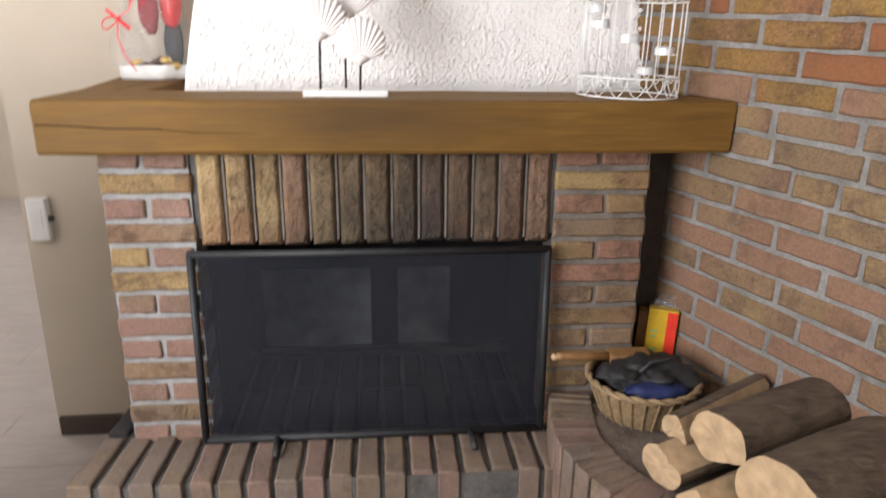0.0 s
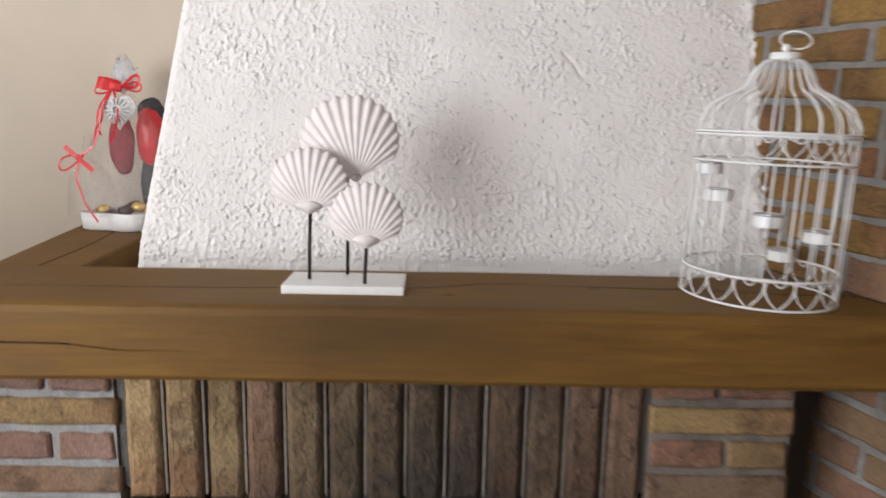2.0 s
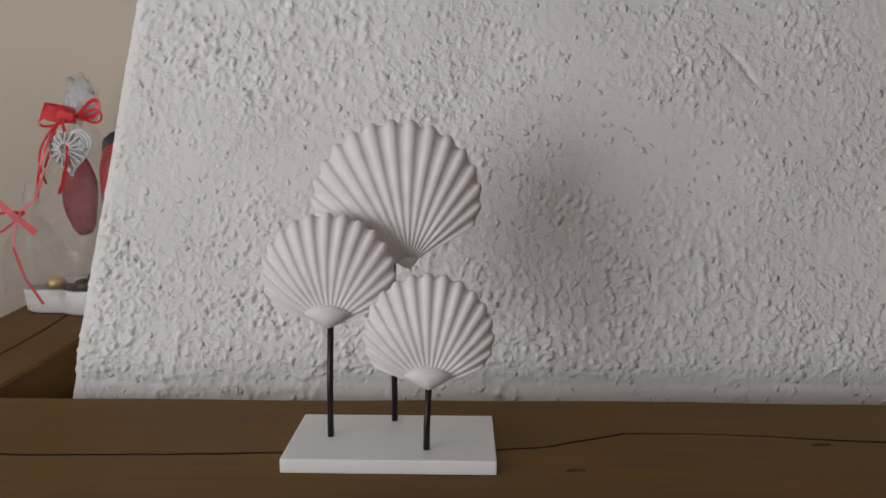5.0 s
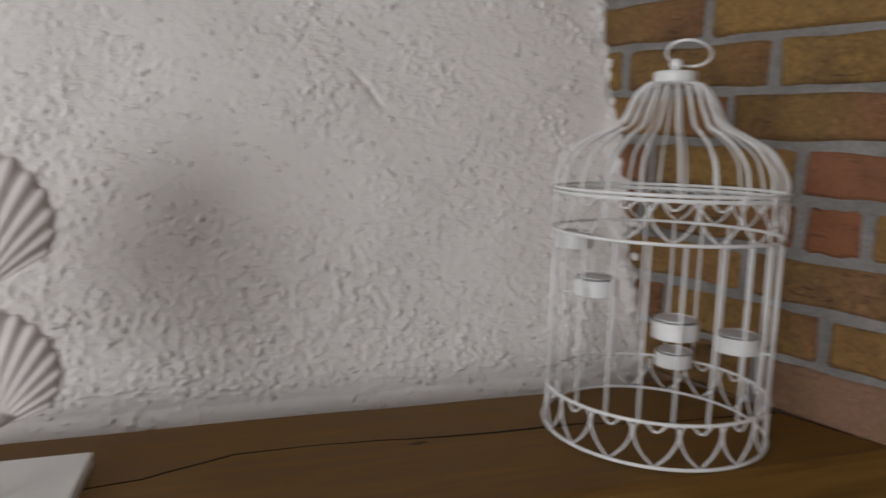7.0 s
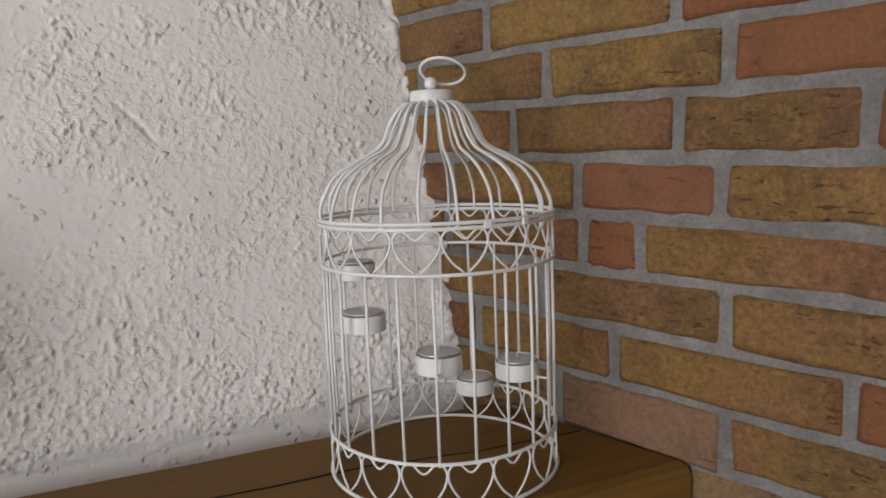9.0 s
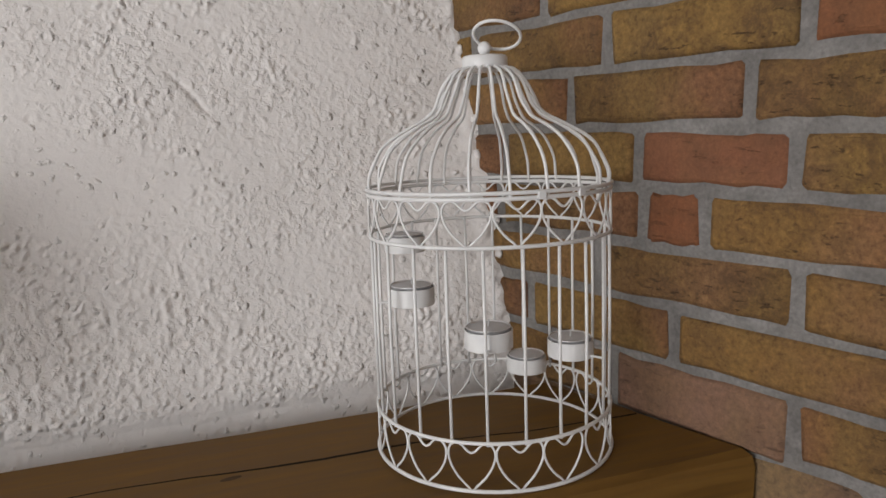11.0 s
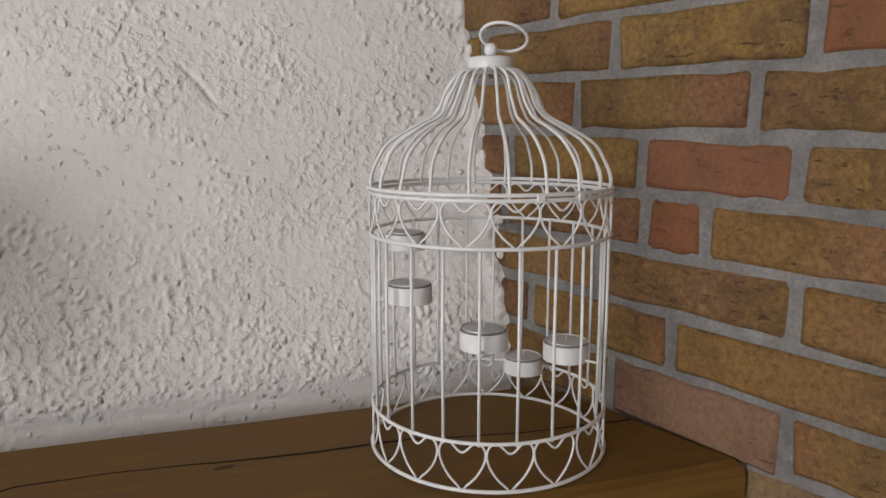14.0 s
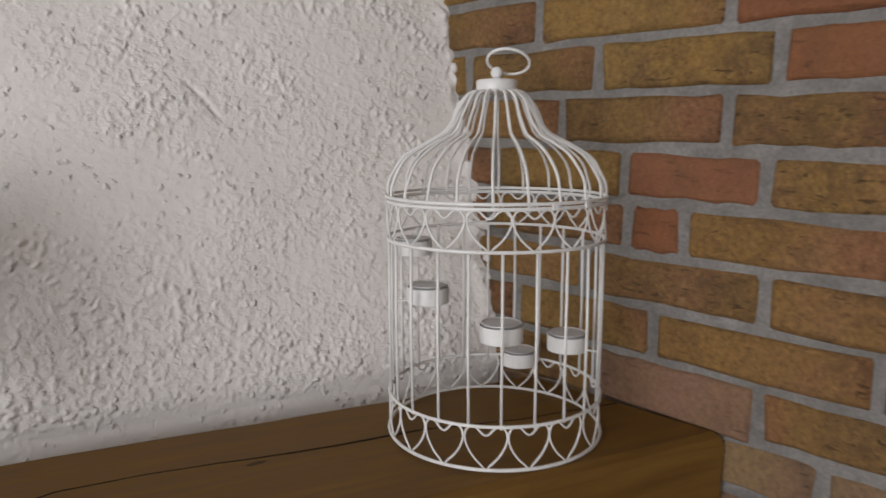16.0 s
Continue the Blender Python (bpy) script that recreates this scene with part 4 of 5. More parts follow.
def bag(c, r, z0, zk, zt, seed):
    """Crumpled clear film: wide below, gathered at the knot, flaring above."""
    bm = bmesh.new()
    n, rows = 40, []
    H = zk - z0
    prof = [(1.0, z0), (1.03, z0 + 0.2 * H), (0.97, z0 + 0.45 * H), (0.78, z0 + 0.65 * H), (0.5, z0 + 0.82 * H), (0.2, z0 + 0.95 * H), (0.09, zk), (0.24, zk + 0.35 * (zt - zk)), (0.27, zk + 0.6 * (zt - zk)), (0.12, zt)]
    for j, (k, z) in enumerate(prof):
        ring = []
        for i in range(n):
            t = 2 * math.pi * i / n
            rr = r * k * (1 + 0.13 * noise.noise(Vector((math.cos(t) * 2.4, math.sin(t) * 2.4, z * 16 + seed))) + 0.05 * math.cos(9 * t + seed) * (j > 2))
            zz = z + (0.014 * math.sin(5 * t + seed) if j == len(prof) - 1 else 0)
            ring.append(bm.verts.new((c[0] + rr * math.cos(t), c[1] + 0.72 * rr * math.sin(t), zz)))
        rows.append(ring)
    for A, B in zip(rows, rows[1:]):
        for i in range(n):
            bm.faces.new((A[i], A[(i + 1) % n], B[(i + 1) % n], B[i]))
    return bm


f1 = part("cellophane", bag((GX + 0.008, GY), 0.092, MT + 0.03, 1.513, 1.568, 1.0), M_FILM, gift, "crumpled clear cellophane", True)
f2 = part("cellophane", bag((GX - 0.055, GY - 0.055), 0.050, MT + 0.035, 1.365, 1.40, 6.0), M_FILM, gift, "crumpled clear cellophane", True)


def ribbon(pts, w, parent, roll=0.0):
    """A flat ribbon with a little thickness along pts."""
    bm = bmesh.new()
    pts = [Vector(p) for p in pts]
    rows = []
    for i, p in enumerate(pts):
        d = (pts[min(i + 1, len(pts) - 1)] - pts[max(i - 1, 0)]).normalized()
        s = d.cross(Vector((math.sin(roll), -math.cos(roll), 0.2))).normalized() * w / 2
        nrm = d.cross(s).normalized() * 0.0004
        rows.append([bm.verts.new(q) for q in (p - s - nrm, p + s - nrm, p + s + nrm, p - s + nrm)])
    for A, B in zip(rows, rows[1:]):
        for k in range(4):
            bm.faces.new((A[k], A[(k + 1) % 4], B[(k + 1) % 4], B[k]))
    bm.faces.new(rows[0][::-1])
    bm.faces.new(rows[-1])
    return part("ribbon", bm, M_REDRIB, parent, "shiny red ribbon")


KN = Vector((GX + 0.010, GY - 0.02, 1.513))


def loop(c, a, b, n=14):
    return [c + a * math.sin(math.pi * i / n) ** 0.9 * 1.0 + b * math.sin(2 * math.pi * i / n) for i in range(n + 1)]


ribbon([KN + Vector(p) for p in ((0, -0.004, 0), (-0.012, -0.018, 0.001), (-0.03, -0.022, 0.004), (-0.040, -0.020, 0.008), (-0.041, -0.014, 0.010), (-0.030, -0.008, 0.008), (-0.01, -0.004, 0.003))], 0.024, gift)
ribbon([KN + Vector((-0.012, -0.034, 0.002)), KN + Vector((0.0, -0.036, 0.0)), KN + Vector((0.012, -0.034, -0.002))], 0.012, gift)
ribbon(loop(KN, Vector((0.046, -0.02, 0.016)), Vector((0, 0.0, 0.012))), 0.006, gift)
ribbon(loop(KN, Vector((0.05, -0.02, 0.0)), Vector((0, 0.0, 0.010))), 0.004, gift, -0.4)
ribbon(loop(KN, Vector((-0.05, -0.02, -0.010)), Vector((0, 0.0, 0.008))), 0.004, gift)
for dx, bend, dz in ((-0.046, 0.0, -0.12), (-0.012, 0.022, -0.115), (-0.030, -0.010, -0.10)):
    ribbon([KN + Vector((dx * s + bend * math.sin(math.pi * s), -0.045 - 0.02 * math.sin(s * 3), -0.004 + dz * s)) for s in [k / 12 for k in range(13)]], 0.0042, gift, bend * 20)
KS = Vector((GX - 0.062, GY - 0.062, 1.365))
ribbon(loop(KS, Vector((-0.045, -0.02, -0.022)), Vector((0, 0.0, 0.014))), 0.004, gift)
ribbon([KS + Vector((-0.03, -0.02, 0.02)), KS + Vector((-0.005, -0.026, 0.0)), KS + Vector((0.028, -0.022, -0.03))], 0.010, gift)
ribbon([KS + Vector((0.0, -0.02, 0)), KS + Vector((-0.005, -0.03, -0.05)), KS + Vector((0.01, -0.03, -0.10)), KS + Vector((0.035, -0.03, -0.14))], 0.004, gift)
ribbon([KS + Vector((0.0, -0.02, 0)), KS + Vector((0.03, -0.02, 0.02)), KS + Vector((0.05, -0.02, 0.07)), KN + Vector((-0.03, -0.03, -0.05))], 0.004, gift)

M_TUFT = film_material("gathered_cellophane", 0.62, 0.15, (0.82, 0.82, 0.82), 1.0)
for dx, dz, w, h, k in ((0.004, 0.028, 0.020, 0.034, 1.0), (-0.010, 0.020, 0.013, 0.028, 4.0), (0.018, 0.018, 0.014, 0.026, 7.0)):
    part("cellophane_tuft", lump(tuple(KN + Vector((dx, 0.008, dz))), (w, 0.010, h), 0.6, 2.4, 3, k), M_TUFT, gift, "gathered clear cellophane above the bow", True)

# white cane heart hung from the bow
ch = part("cane_heart", bmesh.new(), M_GREYW, gift, "small white-washed cane heart")
HC = KN + Vector((0.012, -0.050, -0.050))
for j in range(7):
    k = 0.2 + 0.8 * j / 6
    pts = []
    for i in range(28):
        t = 2 * math.pi * i / 28
        hx = 16 * math.sin(t) ** 3 / 17
        hz = (13 * math.cos(t) - 5 * math.cos(2 * t) - 2 * math.cos(3 * t) - math.cos(4 * t)) / 17
        pts.append(HC + Vector((hx * 0.036 * k, -0.010 * (1 - k), hz * 0.040 * k)))
    part("cane", tube(pts, 0.0028, 6, True), M_GREYW, ch)
for i in range(16):
    t = 2 * math.pi * i / 16
    e = Vector((math.sin(t) * 0.026, -0.006, math.cos(t) * 0.027 - 0.002))
    part("cane", tube([HC + e * 0.25 + Vector((0, -0.012, 0)), HC + e], 0.0022, 6), M_GREYW, ch)

red1 = lump((GX - 0.006, GY + 0.0, 1.390), (0.027, 0.022, 0.070), 0.12, 1.5, 3, 1.0)
part("filling", red1, M_REDFELT, gift, "dark red felt figure inside the wrapping", True)
red2 = lump((GX + 0.050, GY + 0.02, 1.408), (0.030, 0.024, 0.066), 0.15, 1.5, 3, 4.0)
part("filling", red2, M_REDRIB, gift, "bright red cushion inside the wrapping", True)
part("filling", lump((GX + 0.046, GY + 0.03, 1.295), (0.026, 0.02, 0.075), 0.15, 1.5, 3, 2.0), M_DARK, gift, "dark grey filling", True)
part("filling", lump((GX + 0.046, GY + 0.04, 1.462), (0.03, 0.02, 0.03), 0.15, 1.5, 3, 7.0), M_DARK, gift, "dark grey filling", True)
for i, (dx, dy, m) in enumerate([(-0.02, -0.035, M_CHOC), (0.01, -0.04, M_CHOC), (0.035, -0.03, M_GOLD), (0.06, -0.03, M_GOLD), (-0.045, -0.025, M_GOLD), (0.02, -0.01, M_CHOC), (-0.06, 0.0, M_GOLD), (0.0, 0.02, M_CHOC)]):
    part("sweet", lump((GX + dx, GY + dy, MT + 0.036 + 0.008 * (i % 3)), (0.017, 0.014, 0.012), 0.2, 2, 2, i), m, gift, smooth=True)


# ---- basket, gloves and pack on the ledge ----
BX, BY, BR0, BR1, BHT = 0.49, 1.485, 0.088, 0.124, 0.092
basket = empty("wicker_basket", "small round willow basket holding dark gloves and a blue cloth", "basket")
NS, NR = 26, 13
bm = bmesh.new()
rows = []
for j in range(NR * 2 + 1):
    g = j / (NR * 2)
    ring = []
    for i in range(NS * 4):
        t = 2 * math.pi * i / (NS * 4)
        r = BR0 + (BR1 - BR0) * g ** 0.85 + 0.0028 * math.sin(NS * t) * (1 if (j // 2) % 2 else -1) * (1 if j % 2 else 0.3)
        ring.append(bm.verts.new((BX + r * math.cos(t), BY + r * math.sin(t), LZ + 0.002 + BHT * g)))
    rows.append(ring)
for A, B in zip(rows, rows[1:]):
    for i in range(NS * 4):
        bm.faces.new((A[i], A[(i + 1) % (NS * 4)], B[(i + 1) % (NS * 4)], B[i]))
bm.faces.new(rows[0][::-1])
part("weave", bm, M_WICKER, basket, smooth=True)
for i in range(NS):
    t = 2 * math.pi * (i + 0.25) / NS
    c, s = math.cos(t), math.sin(t)
    part("stake", tube([(BX + (BR0 + 0.003) * c, BY + (BR0 + 0.003) * s, LZ + 0.004), (BX + (BR1 + 0.003) * c, BY + (BR1 + 0.003) * s, LZ + BHT)], 0.0032, 6), M_WICKER, basket)
for k in range(2):
    part("rim", tube([(BX + (BR1 + 0.004 * math.sin(11 * t + k * math.pi)) * math.cos(t), BY + (BR1 + 0.004 * math.sin(11 * t + k * math.pi)) * math.sin(t), LZ + BHT + 0.004 * math.cos(11 * t + k * math.pi)) for t in [2 * math.pi * q / 90 for q in range(90)]], 0.0055, 8, True), M_WICKER, basket, smooth=True)
gl = empty("work_gloves", "crumpled black leather gloves lying in the basket", "gloves")
part("glove", lump((BX + 0.02, BY + 0.015, LZ + 0.090), (0.098, 0.078, 0.034), 0.5, 1.8, 4, 3.0), M_GLOVE, gl, smooth=True)
part("glove", lump((BX - 0.04, BY + 0.02, LZ + 0.088), (0.06, 0.07, 0.030), 0.5, 2.2, 4, 9.0), M_GLOVE, gl, smooth=True)
part("seam", tube([(BX - 0.02, BY - 0.03, LZ + 0.118), (BX + 0.01, BY - 0.01, LZ + 0.130), (BX + 0.05, BY + 0.005, LZ + 0.128), (BX + 0.09, BY + 0.03, LZ + 0.12)], 0.004, 6), M_DARK, gl, smooth=True)
bl = tagged(link("blue_cloth", lump((BX + 0.01, BY - 0.06, LZ + 0.083), (0.072, 0.034, 0.022), 0.16, 1.6, 4, 5.0), M_BLUE, None, True), "folded navy blue cloth in the basket", "cloth")

brush = empty("hearth_brush", "hearth brush with a turned wooden handle leaning on the basket", "brush")
part("handle", tube([(0.30, 1.55, 0.605), (0.315, 1.551, 0.606), (0.36, 1.555, 0.602), (0.43, 1.56, 0.598)], 0.0085, 10, False, 0.012), M_STICK, brush, smooth=True)
part("tip", lump((0.296, 1.55, 0.605), (0.008, 0.009, 0.009), 0.05, 1, 2), M_ENDGRAIN, brush, smooth=True)
part("head", box((0.43, 1.535, 0.575), (0.53, 1.585, 0.61), 0.006), M_STICK, brush)

pack = empty("firelighter_pack", "yellow and red card pack standing behind the basket", "pack")
bm = box((-0.036, -0.016, 0.0), (0.036, 0.016, 0.190), 0.002)
PM = pose(0.592, 1.655, LZ, 0, 2, -22)
bm.transform(PM)
part("carton", bm, M_YELLOW, pack, "bright yellow card")
bm = box((-0.060, -0.010, 0.0), (-0.0365, 0.016, 0.180), 0.002)
bm.transform(PM)
part("brown_sleeve", bm, plain("brown_card", (0.16, 0.07, 0.02), 0.6, vary=0.2, relief=0), pack, "brown card sleeve beside the yellow face")
bm = box((0.010, -0.0182, 0.012), (0.0345, -0.0161, 0.186), 0.0005)
bm.transform(PM)
part("panel", bm, M_REDCARD, pack, "red printed panel")
bm = lump((0, 0, 0.205), (0.026, 0.014, 0.022), 0.7, 2.2, 3, 2.0)
bm.transform(PM)
part("wrapper", bm, M_FILM, pack, "torn clear plastic wrapper", True)
for i, (w, z) in enumerate(((0.018, 0.13), (0.014, 0.115), (0.02, 0.08))):
    bm = box((-0.026, -0.0180, z), (-0.026 + w, -0.0161, z + 0.006), 0.0003)
    bm.transform(PM)
    part("print", bm, plain("green_print", (0.25, 0.4, 0.12), 0.5, relief=0), pack)


# ---- firewood ----
def log_mesh(a, b, r, flat, seed, squash=0.85):
    """Split log from a to b: bark round, with flat cleft faces where flat says so."""
    bm = bmesh.new()
    a, b = Vector(a), Vector(b)
    d = (b - a).normalized()
    side = d.cross(Vector((0, 0, 1))).normalized()
    up = side.cross(d)
    n, m = 36, 16
    rows = []
    for j in range(m + 1):
        f = j / m
        ring = []
        for i in range(n):
            t = 2 * math.pi * i / n
            rr = r
            for c, lim in flat:
                k = math.cos(t - c)
                if k > 0.05:
                    rr = min(rr, lim * r / k)
            rr *= 1 + 0.05 * noise.noise(Vector((math.cos(t) * 1.6, math.sin(t) * 1.6, f * 1.4 + seed))) + 0.02 * noise.noise(Vector((math.cos(t) * 7, math.sin(t) * 7, f * 4 + seed)))
            skew = 0.008 * noise.noise(Vector((math.cos(t) * 2, math.sin(t) * 2, seed + (9 if j else 0)))) if j in (0, m) else 0
            ring.append(bm.verts.new(a + (b - a) * f + d * skew + rr * (math.cos(t) * side + math.sin(t) * up * squash)))
        rows.append(ring)
    for A, B in zip(rows, rows[1:]):
        for i in range(n):
            t = 2 * math.pi * (i + 0.5) / n
            face = bm.faces.new((A[i], A[(i + 1) % n], B[(i + 1) % n], B[i]))
            cleft = False
            for c, lim in flat:
                k = math.cos(t - c)
                cleft = cleft or (k > 0.05 and lim / k < 0.97)
            face.material_index = 1 if cleft else 0
    for ring in (rows[0][::-1], rows[-1]):
        c = bm.verts.new(sum((v.co for v in ring), Vector()) / n)
        for i in range(n):
            bm.faces.new((ring[i], ring[(i + 1) % n], c)).material_index = 1
    bmesh.ops.recalc_face_normals(bm, faces=bm.faces[:])
    return bm


DN = -math.pi / 2
LOGS = [
    ((0.500, 1.145, 0.626), (0.775, 1.262, 0.626), 0.062, [(DN + 0.5, 0.72)], 1.0),
    ((0.545, 1.005, 0.590), (0.825, 1.120, 0.592), 0.090, [(DN, 0.80)], 2.0),
    ((0.420, 1.190, 0.546), (0.680, 1.305, 0.546), 0.050, [(DN, 0.9), (1.0, 0.6)], 3.0),
    ((0.460, 1.230, 0.600), (0.710, 1.370, 0.607), 0.034, [(0.4, 0.5)], 4.0),
    ((0.440, 1.085, 0.532), (0.700, 1.200, 0.532), 0.044, [(0.8, 0.7), (2.4, 0.7)], 5.0),
    ((0.455, 1.020, 0.520), (0.730, 1.120, 0.520), 0.032, [(2.0, 0.6)], 6.0),
]
for a, b, r, flat, seed in LOGS:
    ob = link("firewood_log", log_mesh(a, b, r, flat, seed), [M_BARK, M_ENDGRAIN], None)
    tagged(ob, "split firewood log with brown bark and pale cut end", "log", "firewood stack")


# ---- bricks ----
def brick_mesh(l, h, d, seed, round_=0.005):
    """One brick: uneven front outline at y=0, bevelled, body towards +y."""
    r = random.Random(seed)
    c = r.uniform(0.002, 0.0035)
    xs = [-l / 2 + c] + [l * (q + r.uniform(-0.05, 0.05)) for q in (-0.36, -0.2, 0.0, 0.2, 0.36)] + [l / 2 - c]
    zs = [-h / 2 + c, h / 2 - c]
    pts = [(x, -h / 2) for x in xs] + [(l / 2, z) for z in zs] + [(x, h / 2) for x in xs[::-1]] + [(-l / 2, z) for z in zs[::-1]]
    pts = [(x + r.uniform(-0.0017, 0.0017), z + r.uniform(-0.0017, 0.0017)) for x, z in pts]
    n = len(pts)
    verts = []
    for x, z in pts:
        k = round_ + r.uniform(-0.001, 0.0015)
        verts.append((x - math.copysign(min(k, abs(x)), x), r.uniform(0.0, 0.0012), z - math.copysign(min(k, abs(z)), z) if abs(z) > h * 0.2 else z))
    for x, z in pts:
        verts.append((x, round_ * 0.9, z))
    for x, z in pts:
        verts.append((x, d, z))
    faces = [list(range(n))]
    for k in (0, n):
        for i in range(n):
            j = (i + 1) % n
            faces.append((k + j, k + i, k + n + i, k + n + j))
    me = bpy.data.meshes.new("brick")
    me.from_pydata(verts, [], faces)
    me.polygons.foreach_set("use_smooth", [i > 0 and i <= n for i in range(len(faces))])
    return me


LIB = {}


def brick(parent, matrix, l, h, d, mat, rr, name="brick", worn=0.005):
    key = (round(l / 0.01), round(h / 0.004), round(d, 3), mat.name, rr.randrange(4))
    if key not in LIB:
        LIB[key] = brick_mesh(key[0] * 0.01, key[1] * 0.004, d, hash(key[:3]) % 1000 + key[4], worn)
        LIB[key].materials.append(mat)
    ob = new(name, LIB[key])
    ob.parent = parent
    ob.matrix_basis = matrix @ Matrix.Diagonal((l / (key[0] * 0.01), 1, h / (key[1] * 0.004), 1))
    return ob


rb = random.Random(21)
PITCH = 0.0582
JOINTS = {19: (-0.241, -0.008), 18: (-0.156, 0.038), 17: (-0.0085, 0.149), 16: (-0.122, 0.031), 15: (-0.117, -0.050, 0.175), 14: (0.037, 0.262), 13: (-0.083, 0.138), 12: (0.034,),
          9: (-0.064, 0.160), 8: (0.024, 0.245), 7: (-0.085, 0.141), 6: (0.042, 0.264), 5: (-0.055, 0.165), 4: (0.019, 0.229), 3: (-0.049, 0.16)}
REDS = {19: (0.09,), 18: (0.13,), 17: (0.24,), 16: (-0.05,), 15: (-0.085,), 14: (), 13: (0.24,), 12: (-0.06,), 11: ()}
DROP = 0.034
for c in range(27):
    z = 1.4604 + (c - 16) * PITCH
    known = JOINTS.get(c) or (rb.uniform(-0.12, 0.08),)
    red_here = REDS.get(c)
    js = list(known)
    while js[0] > -0.5:
        js.insert(0, js[0] - rb.uniform(0.185, 0.215))
    while js[-1] < 1.25:
        js.append(js[-1] + (0.105 if rb.random() < 0.12 else rb.uniform(0.19, 0.215)))
    for s0, s1 in zip(js, js[1:]):
        y_mid = Y0 - (s0 + s1) / 2 / KL
        if y_mid > 2.02 or s0 > 1.2:
            continue
        red = any(s0 < q < s1 for q in red_here) if red_here is not None and s1 < 0.4 else rb.random() < (0.32 if c < 12 else 0.25)
        l = s1 - s0 - 0.0115 + rb.uniform(-0.002, 0.002)
        m = WALL @ pose((s0 + s1) / 2, rb.uniform(-0.0015, 0.0015), z - DROP * ((s0 + s1) / 2 + 0.02) + rb.uniform(-0.001, 0.001), 0, math.degrees(DROP) + rb.uniform(-0.2, 0.2), rb.uniform(-0.3, 0.3))
        deep = 0.009 if c == 12 and s1 < 0.06 else 0.0
        m = m @ Matrix.Translation((0, 0, -deep / 2))
        brick(wall_east, m, l, 0.0485 + deep + rb.uniform(-0.0012, 0.0012), 0.05, (M_BRICK_PINK if c <= 12 or (c == 16 and s0 > 0) else M_BRICK_RED) if red else M_BRICK if c >= 12 else M_BRICK_LOW, rb)

# piers, courses of one stretcher or two headers
rp = random.Random(4)
for pier, x0, x1 in ((pier_l, -0.706, -0.514), (pier_r, 0.287, 0.508)):
    for c in range(14):
        z = 1.0175 + 0.0555 - c * 0.0555 - 0.0005
        z1 = min(z + 0.0215, MT - BH - 0.003)
        z0 = z - 0.0215
        if z0 < HZ - 0.03:
            break
        cuts = [x0, x1] if c % 2 == 1 else [x0, x0 + (x1 - x0) * rp.uniform(0.46, 0.56), x1]
        kind = {1: M_PIER_YEL, 3: M_PIER_BRN, 5: M_PIER_YEL, 9: M_PIER_BRN, 11: M_PIER_BRN}.get(c, M_PIER)
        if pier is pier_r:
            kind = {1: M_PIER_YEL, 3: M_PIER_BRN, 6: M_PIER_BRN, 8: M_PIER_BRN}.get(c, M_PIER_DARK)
        for a, b in zip(cuts, cuts[1:]):
            m = Matrix.Translation(((a + b) / 2 + rp.uniform(-0.002, 0.002), PF + rp.uniform(-0.002, 0.002), (z0 + z1) / 2))
            brick(pier, m, b - a - (0.010 if len(cuts) > 2 else 0.0), z1 - z0, 0.09, M_PIER_YEL if c == 4 and pier is pier_l and a == x0 else kind, rp)

# soldier course over the opening
rs = random.Random(9)
for i in range(13):
    x = -0.4745 + i * 0.0605
    w = 0.0528 + rs.uniform(-0.0015, 0.0015)
    top, bot = MT - BH - 0.003, 0.878 + rs.uniform(-0.005, 0.004)
    m = Matrix.Translation((x + rs.uniform(-0.001, 0.001), PF - 0.002 + rs.uniform(-0.003, 0.003), (top + bot) / 2)) @ pose(0, 0, 0, 0, 90, 0)
    brick(lintel, m, top - bot, w, 0.09, M_SOLDIER, rs, worn=0.010)

for i in range(12):
    x = -0.4745 + (i + 0.5) * 0.0605
    part("joint", box((x - 0.0022, PF + 0.0045, 0.886), (x + 0.0022, PF + 0.0118, MT - BH - 0.004), 0.001), M_SMOKED, lintel)

# hearth bricks on edge, faces up
rh = random.Random(12)
for i in range(18):
    x = -0.745 + i * 0.0602
    for j, (y0, y1) in enumerate(((HF, 1.61), (1.622, 1.815), (1.827, 2.02))):
        if x > 0.30:
            continue
        yy0 = y0 + (rh.uniform(-0.008, 0.008) if j == 0 else 0)
        fan = max(0.0, (-0.50 - x)) * 0.28
        m = Matrix.Translation((x - fan * (1.68 - (yy0 + y1) / 2) * 1.0 + rh.uniform(-0.002, 0.002), (yy0 + y1) / 2, HZ + rh.uniform(-0.003, 0.001))) @ pose(0, 0, 0, 0, 0, -math.degrees(fan)) @ pose(0, 0, 0, -90, 0, 0) @ pose(0, 0, 0, 0, 90, 0)
        brick(hearth, m, y1 - yy0, 0.0485, 0.095, M_HEARTH if j == 0 else M_SOOT, rh)
# courses of the hearth's front below the bricks on edge
for c in range(5):
    z = HZ - 0.095 - 0.035 - c * 0.06
    x = -0.76 + (0.1 if c % 2 else 0)
    while x < 0.3:
        m = Matrix.Translation((x + 0.095, HF + 0.002, z))
        brick(hearth, m, 0.19, 0.048, 0.05, M_HEARTH, rh)
        x += 0.202

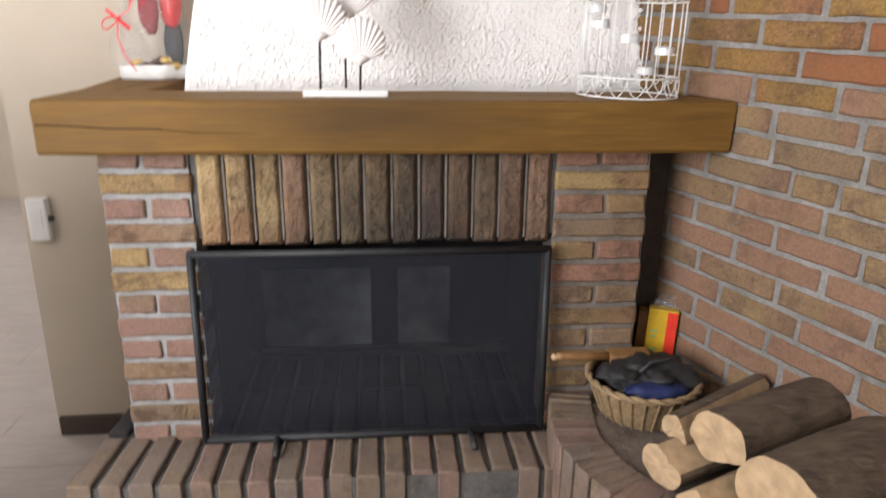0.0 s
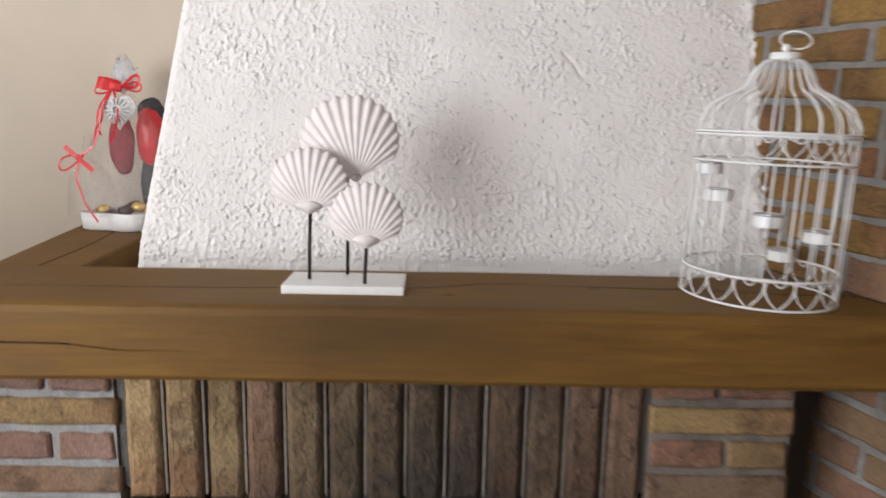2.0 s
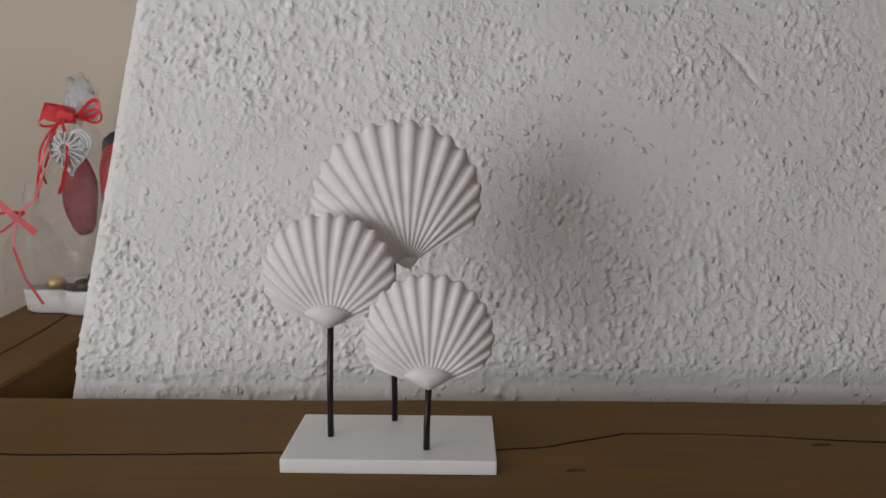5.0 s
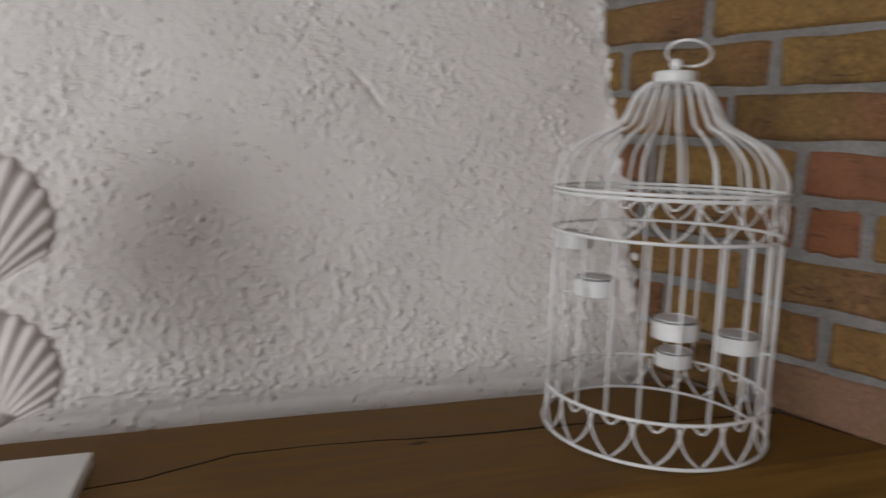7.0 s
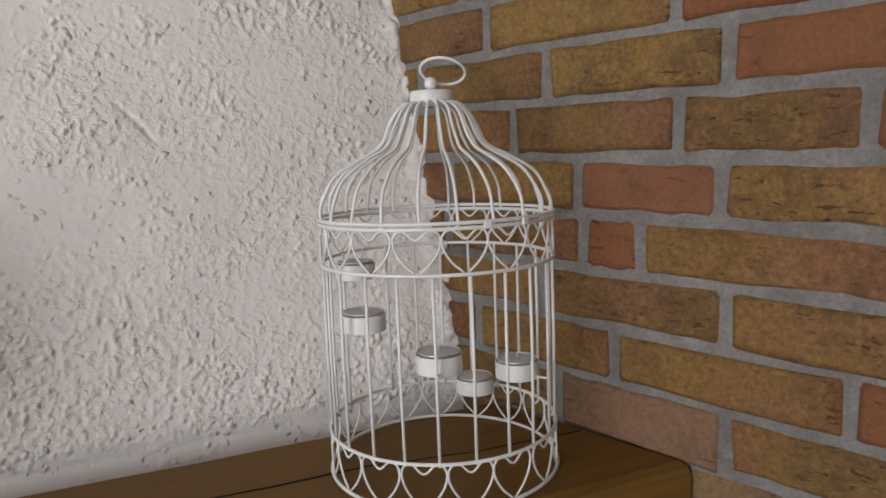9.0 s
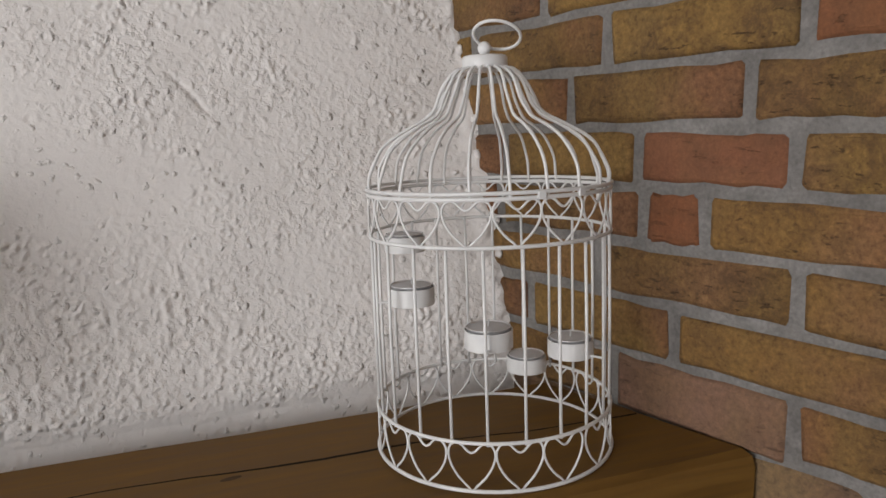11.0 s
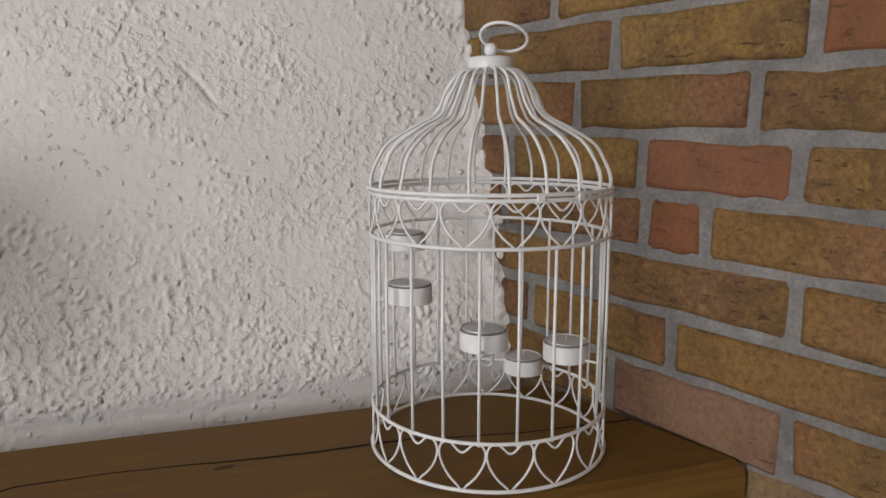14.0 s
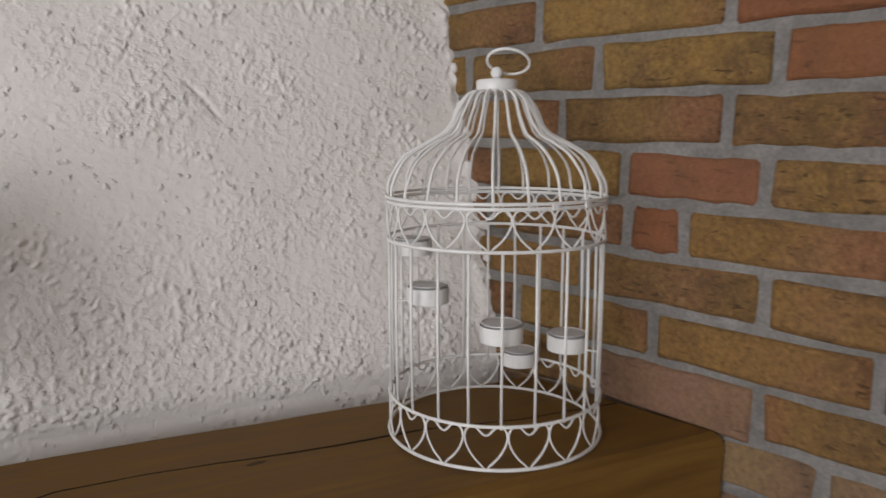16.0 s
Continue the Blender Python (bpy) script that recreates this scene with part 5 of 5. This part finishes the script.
# ledge edging: upright bricks round the curve, with flat tops
rl = random.Random(15)
n_l = 13
for i in range(n_l):
    f0, f1 = i / n_l, (i + 1) / n_l
    p0, p1 = Vector((*ledge_curve(f0), 0)), Vector((*ledge_curve(f1), 0))
    mid, d = (p0 + p1) / 2, (p1 - p0).normalized()
    w = (p1 - p0).length - 0.011
    ang = math.degrees(math.atan2(d.y, d.x))
    m = Matrix.Translation((mid.x, mid.y, LZ - 0.085 + rl.uniform(-0.002, 0.002))) @ pose(0, 0, 0, 0, 0, ang)
    brick(ledge, m, w, 0.17, 0.10, M_HEARTH, rl)


# ---- every thing's origin at its base ----
def corners(ob):
    return [ob.matrix_basis @ v.co for v in ob.data.vertices] if ob.type == "MESH" else []


for ob in list(scene.objects):
    if ob.type == "EMPTY" and ob.parent is None:
        pts = [p for k in ob.children for p in corners(k)]
        lo = Vector([min(p[i] for p in pts) for i in range(3)])
        hi = Vector([max(p[i] for p in pts) for i in range(3)])
        at = Vector(((lo.x + hi.x) / 2, (lo.y + hi.y) / 2, lo.z))
        ob.location = at
        for k in ob.children:
            k.matrix_basis = Matrix.Translation(-at) @ k.matrix_basis
LEAN_CAGE = Matrix.Translation((CX + 0.0015, CY - 0.0084, MT)) @ Matrix.Rotation(radians(1.15), 4, DV) @ Matrix.Scale(0.989, 4) @ Matrix.Translation((-CX, -CY, -MT))
for ob in list(scene.objects):
    if ob.parent is None and ob.name.split(".")[0] in ("birdcage", "tealight"):
        ob.matrix_basis = LEAN_CAGE @ ob.matrix_basis

# ---- floor planks ----
rf = random.Random(31)
y = -2.97
while y < 5.9:
    x = -3.95 - rf.uniform(0, 1.0)
    end = -0.92 if y > 2.35 else wall_x(y + 0.188) - 0.03
    while x < end:
        l = rf.uniform(1.1, 1.4)
        x0, x1 = max(x, -3.98), min(x + l - 0.002, end)
        if x1 - x0 > 0.05:
            part("plank", box((x0, y, -0.0038), (x1, y + 0.186, 0.0), 0.0012), M_FLOOR, floor)
        x += l
    y += 0.188
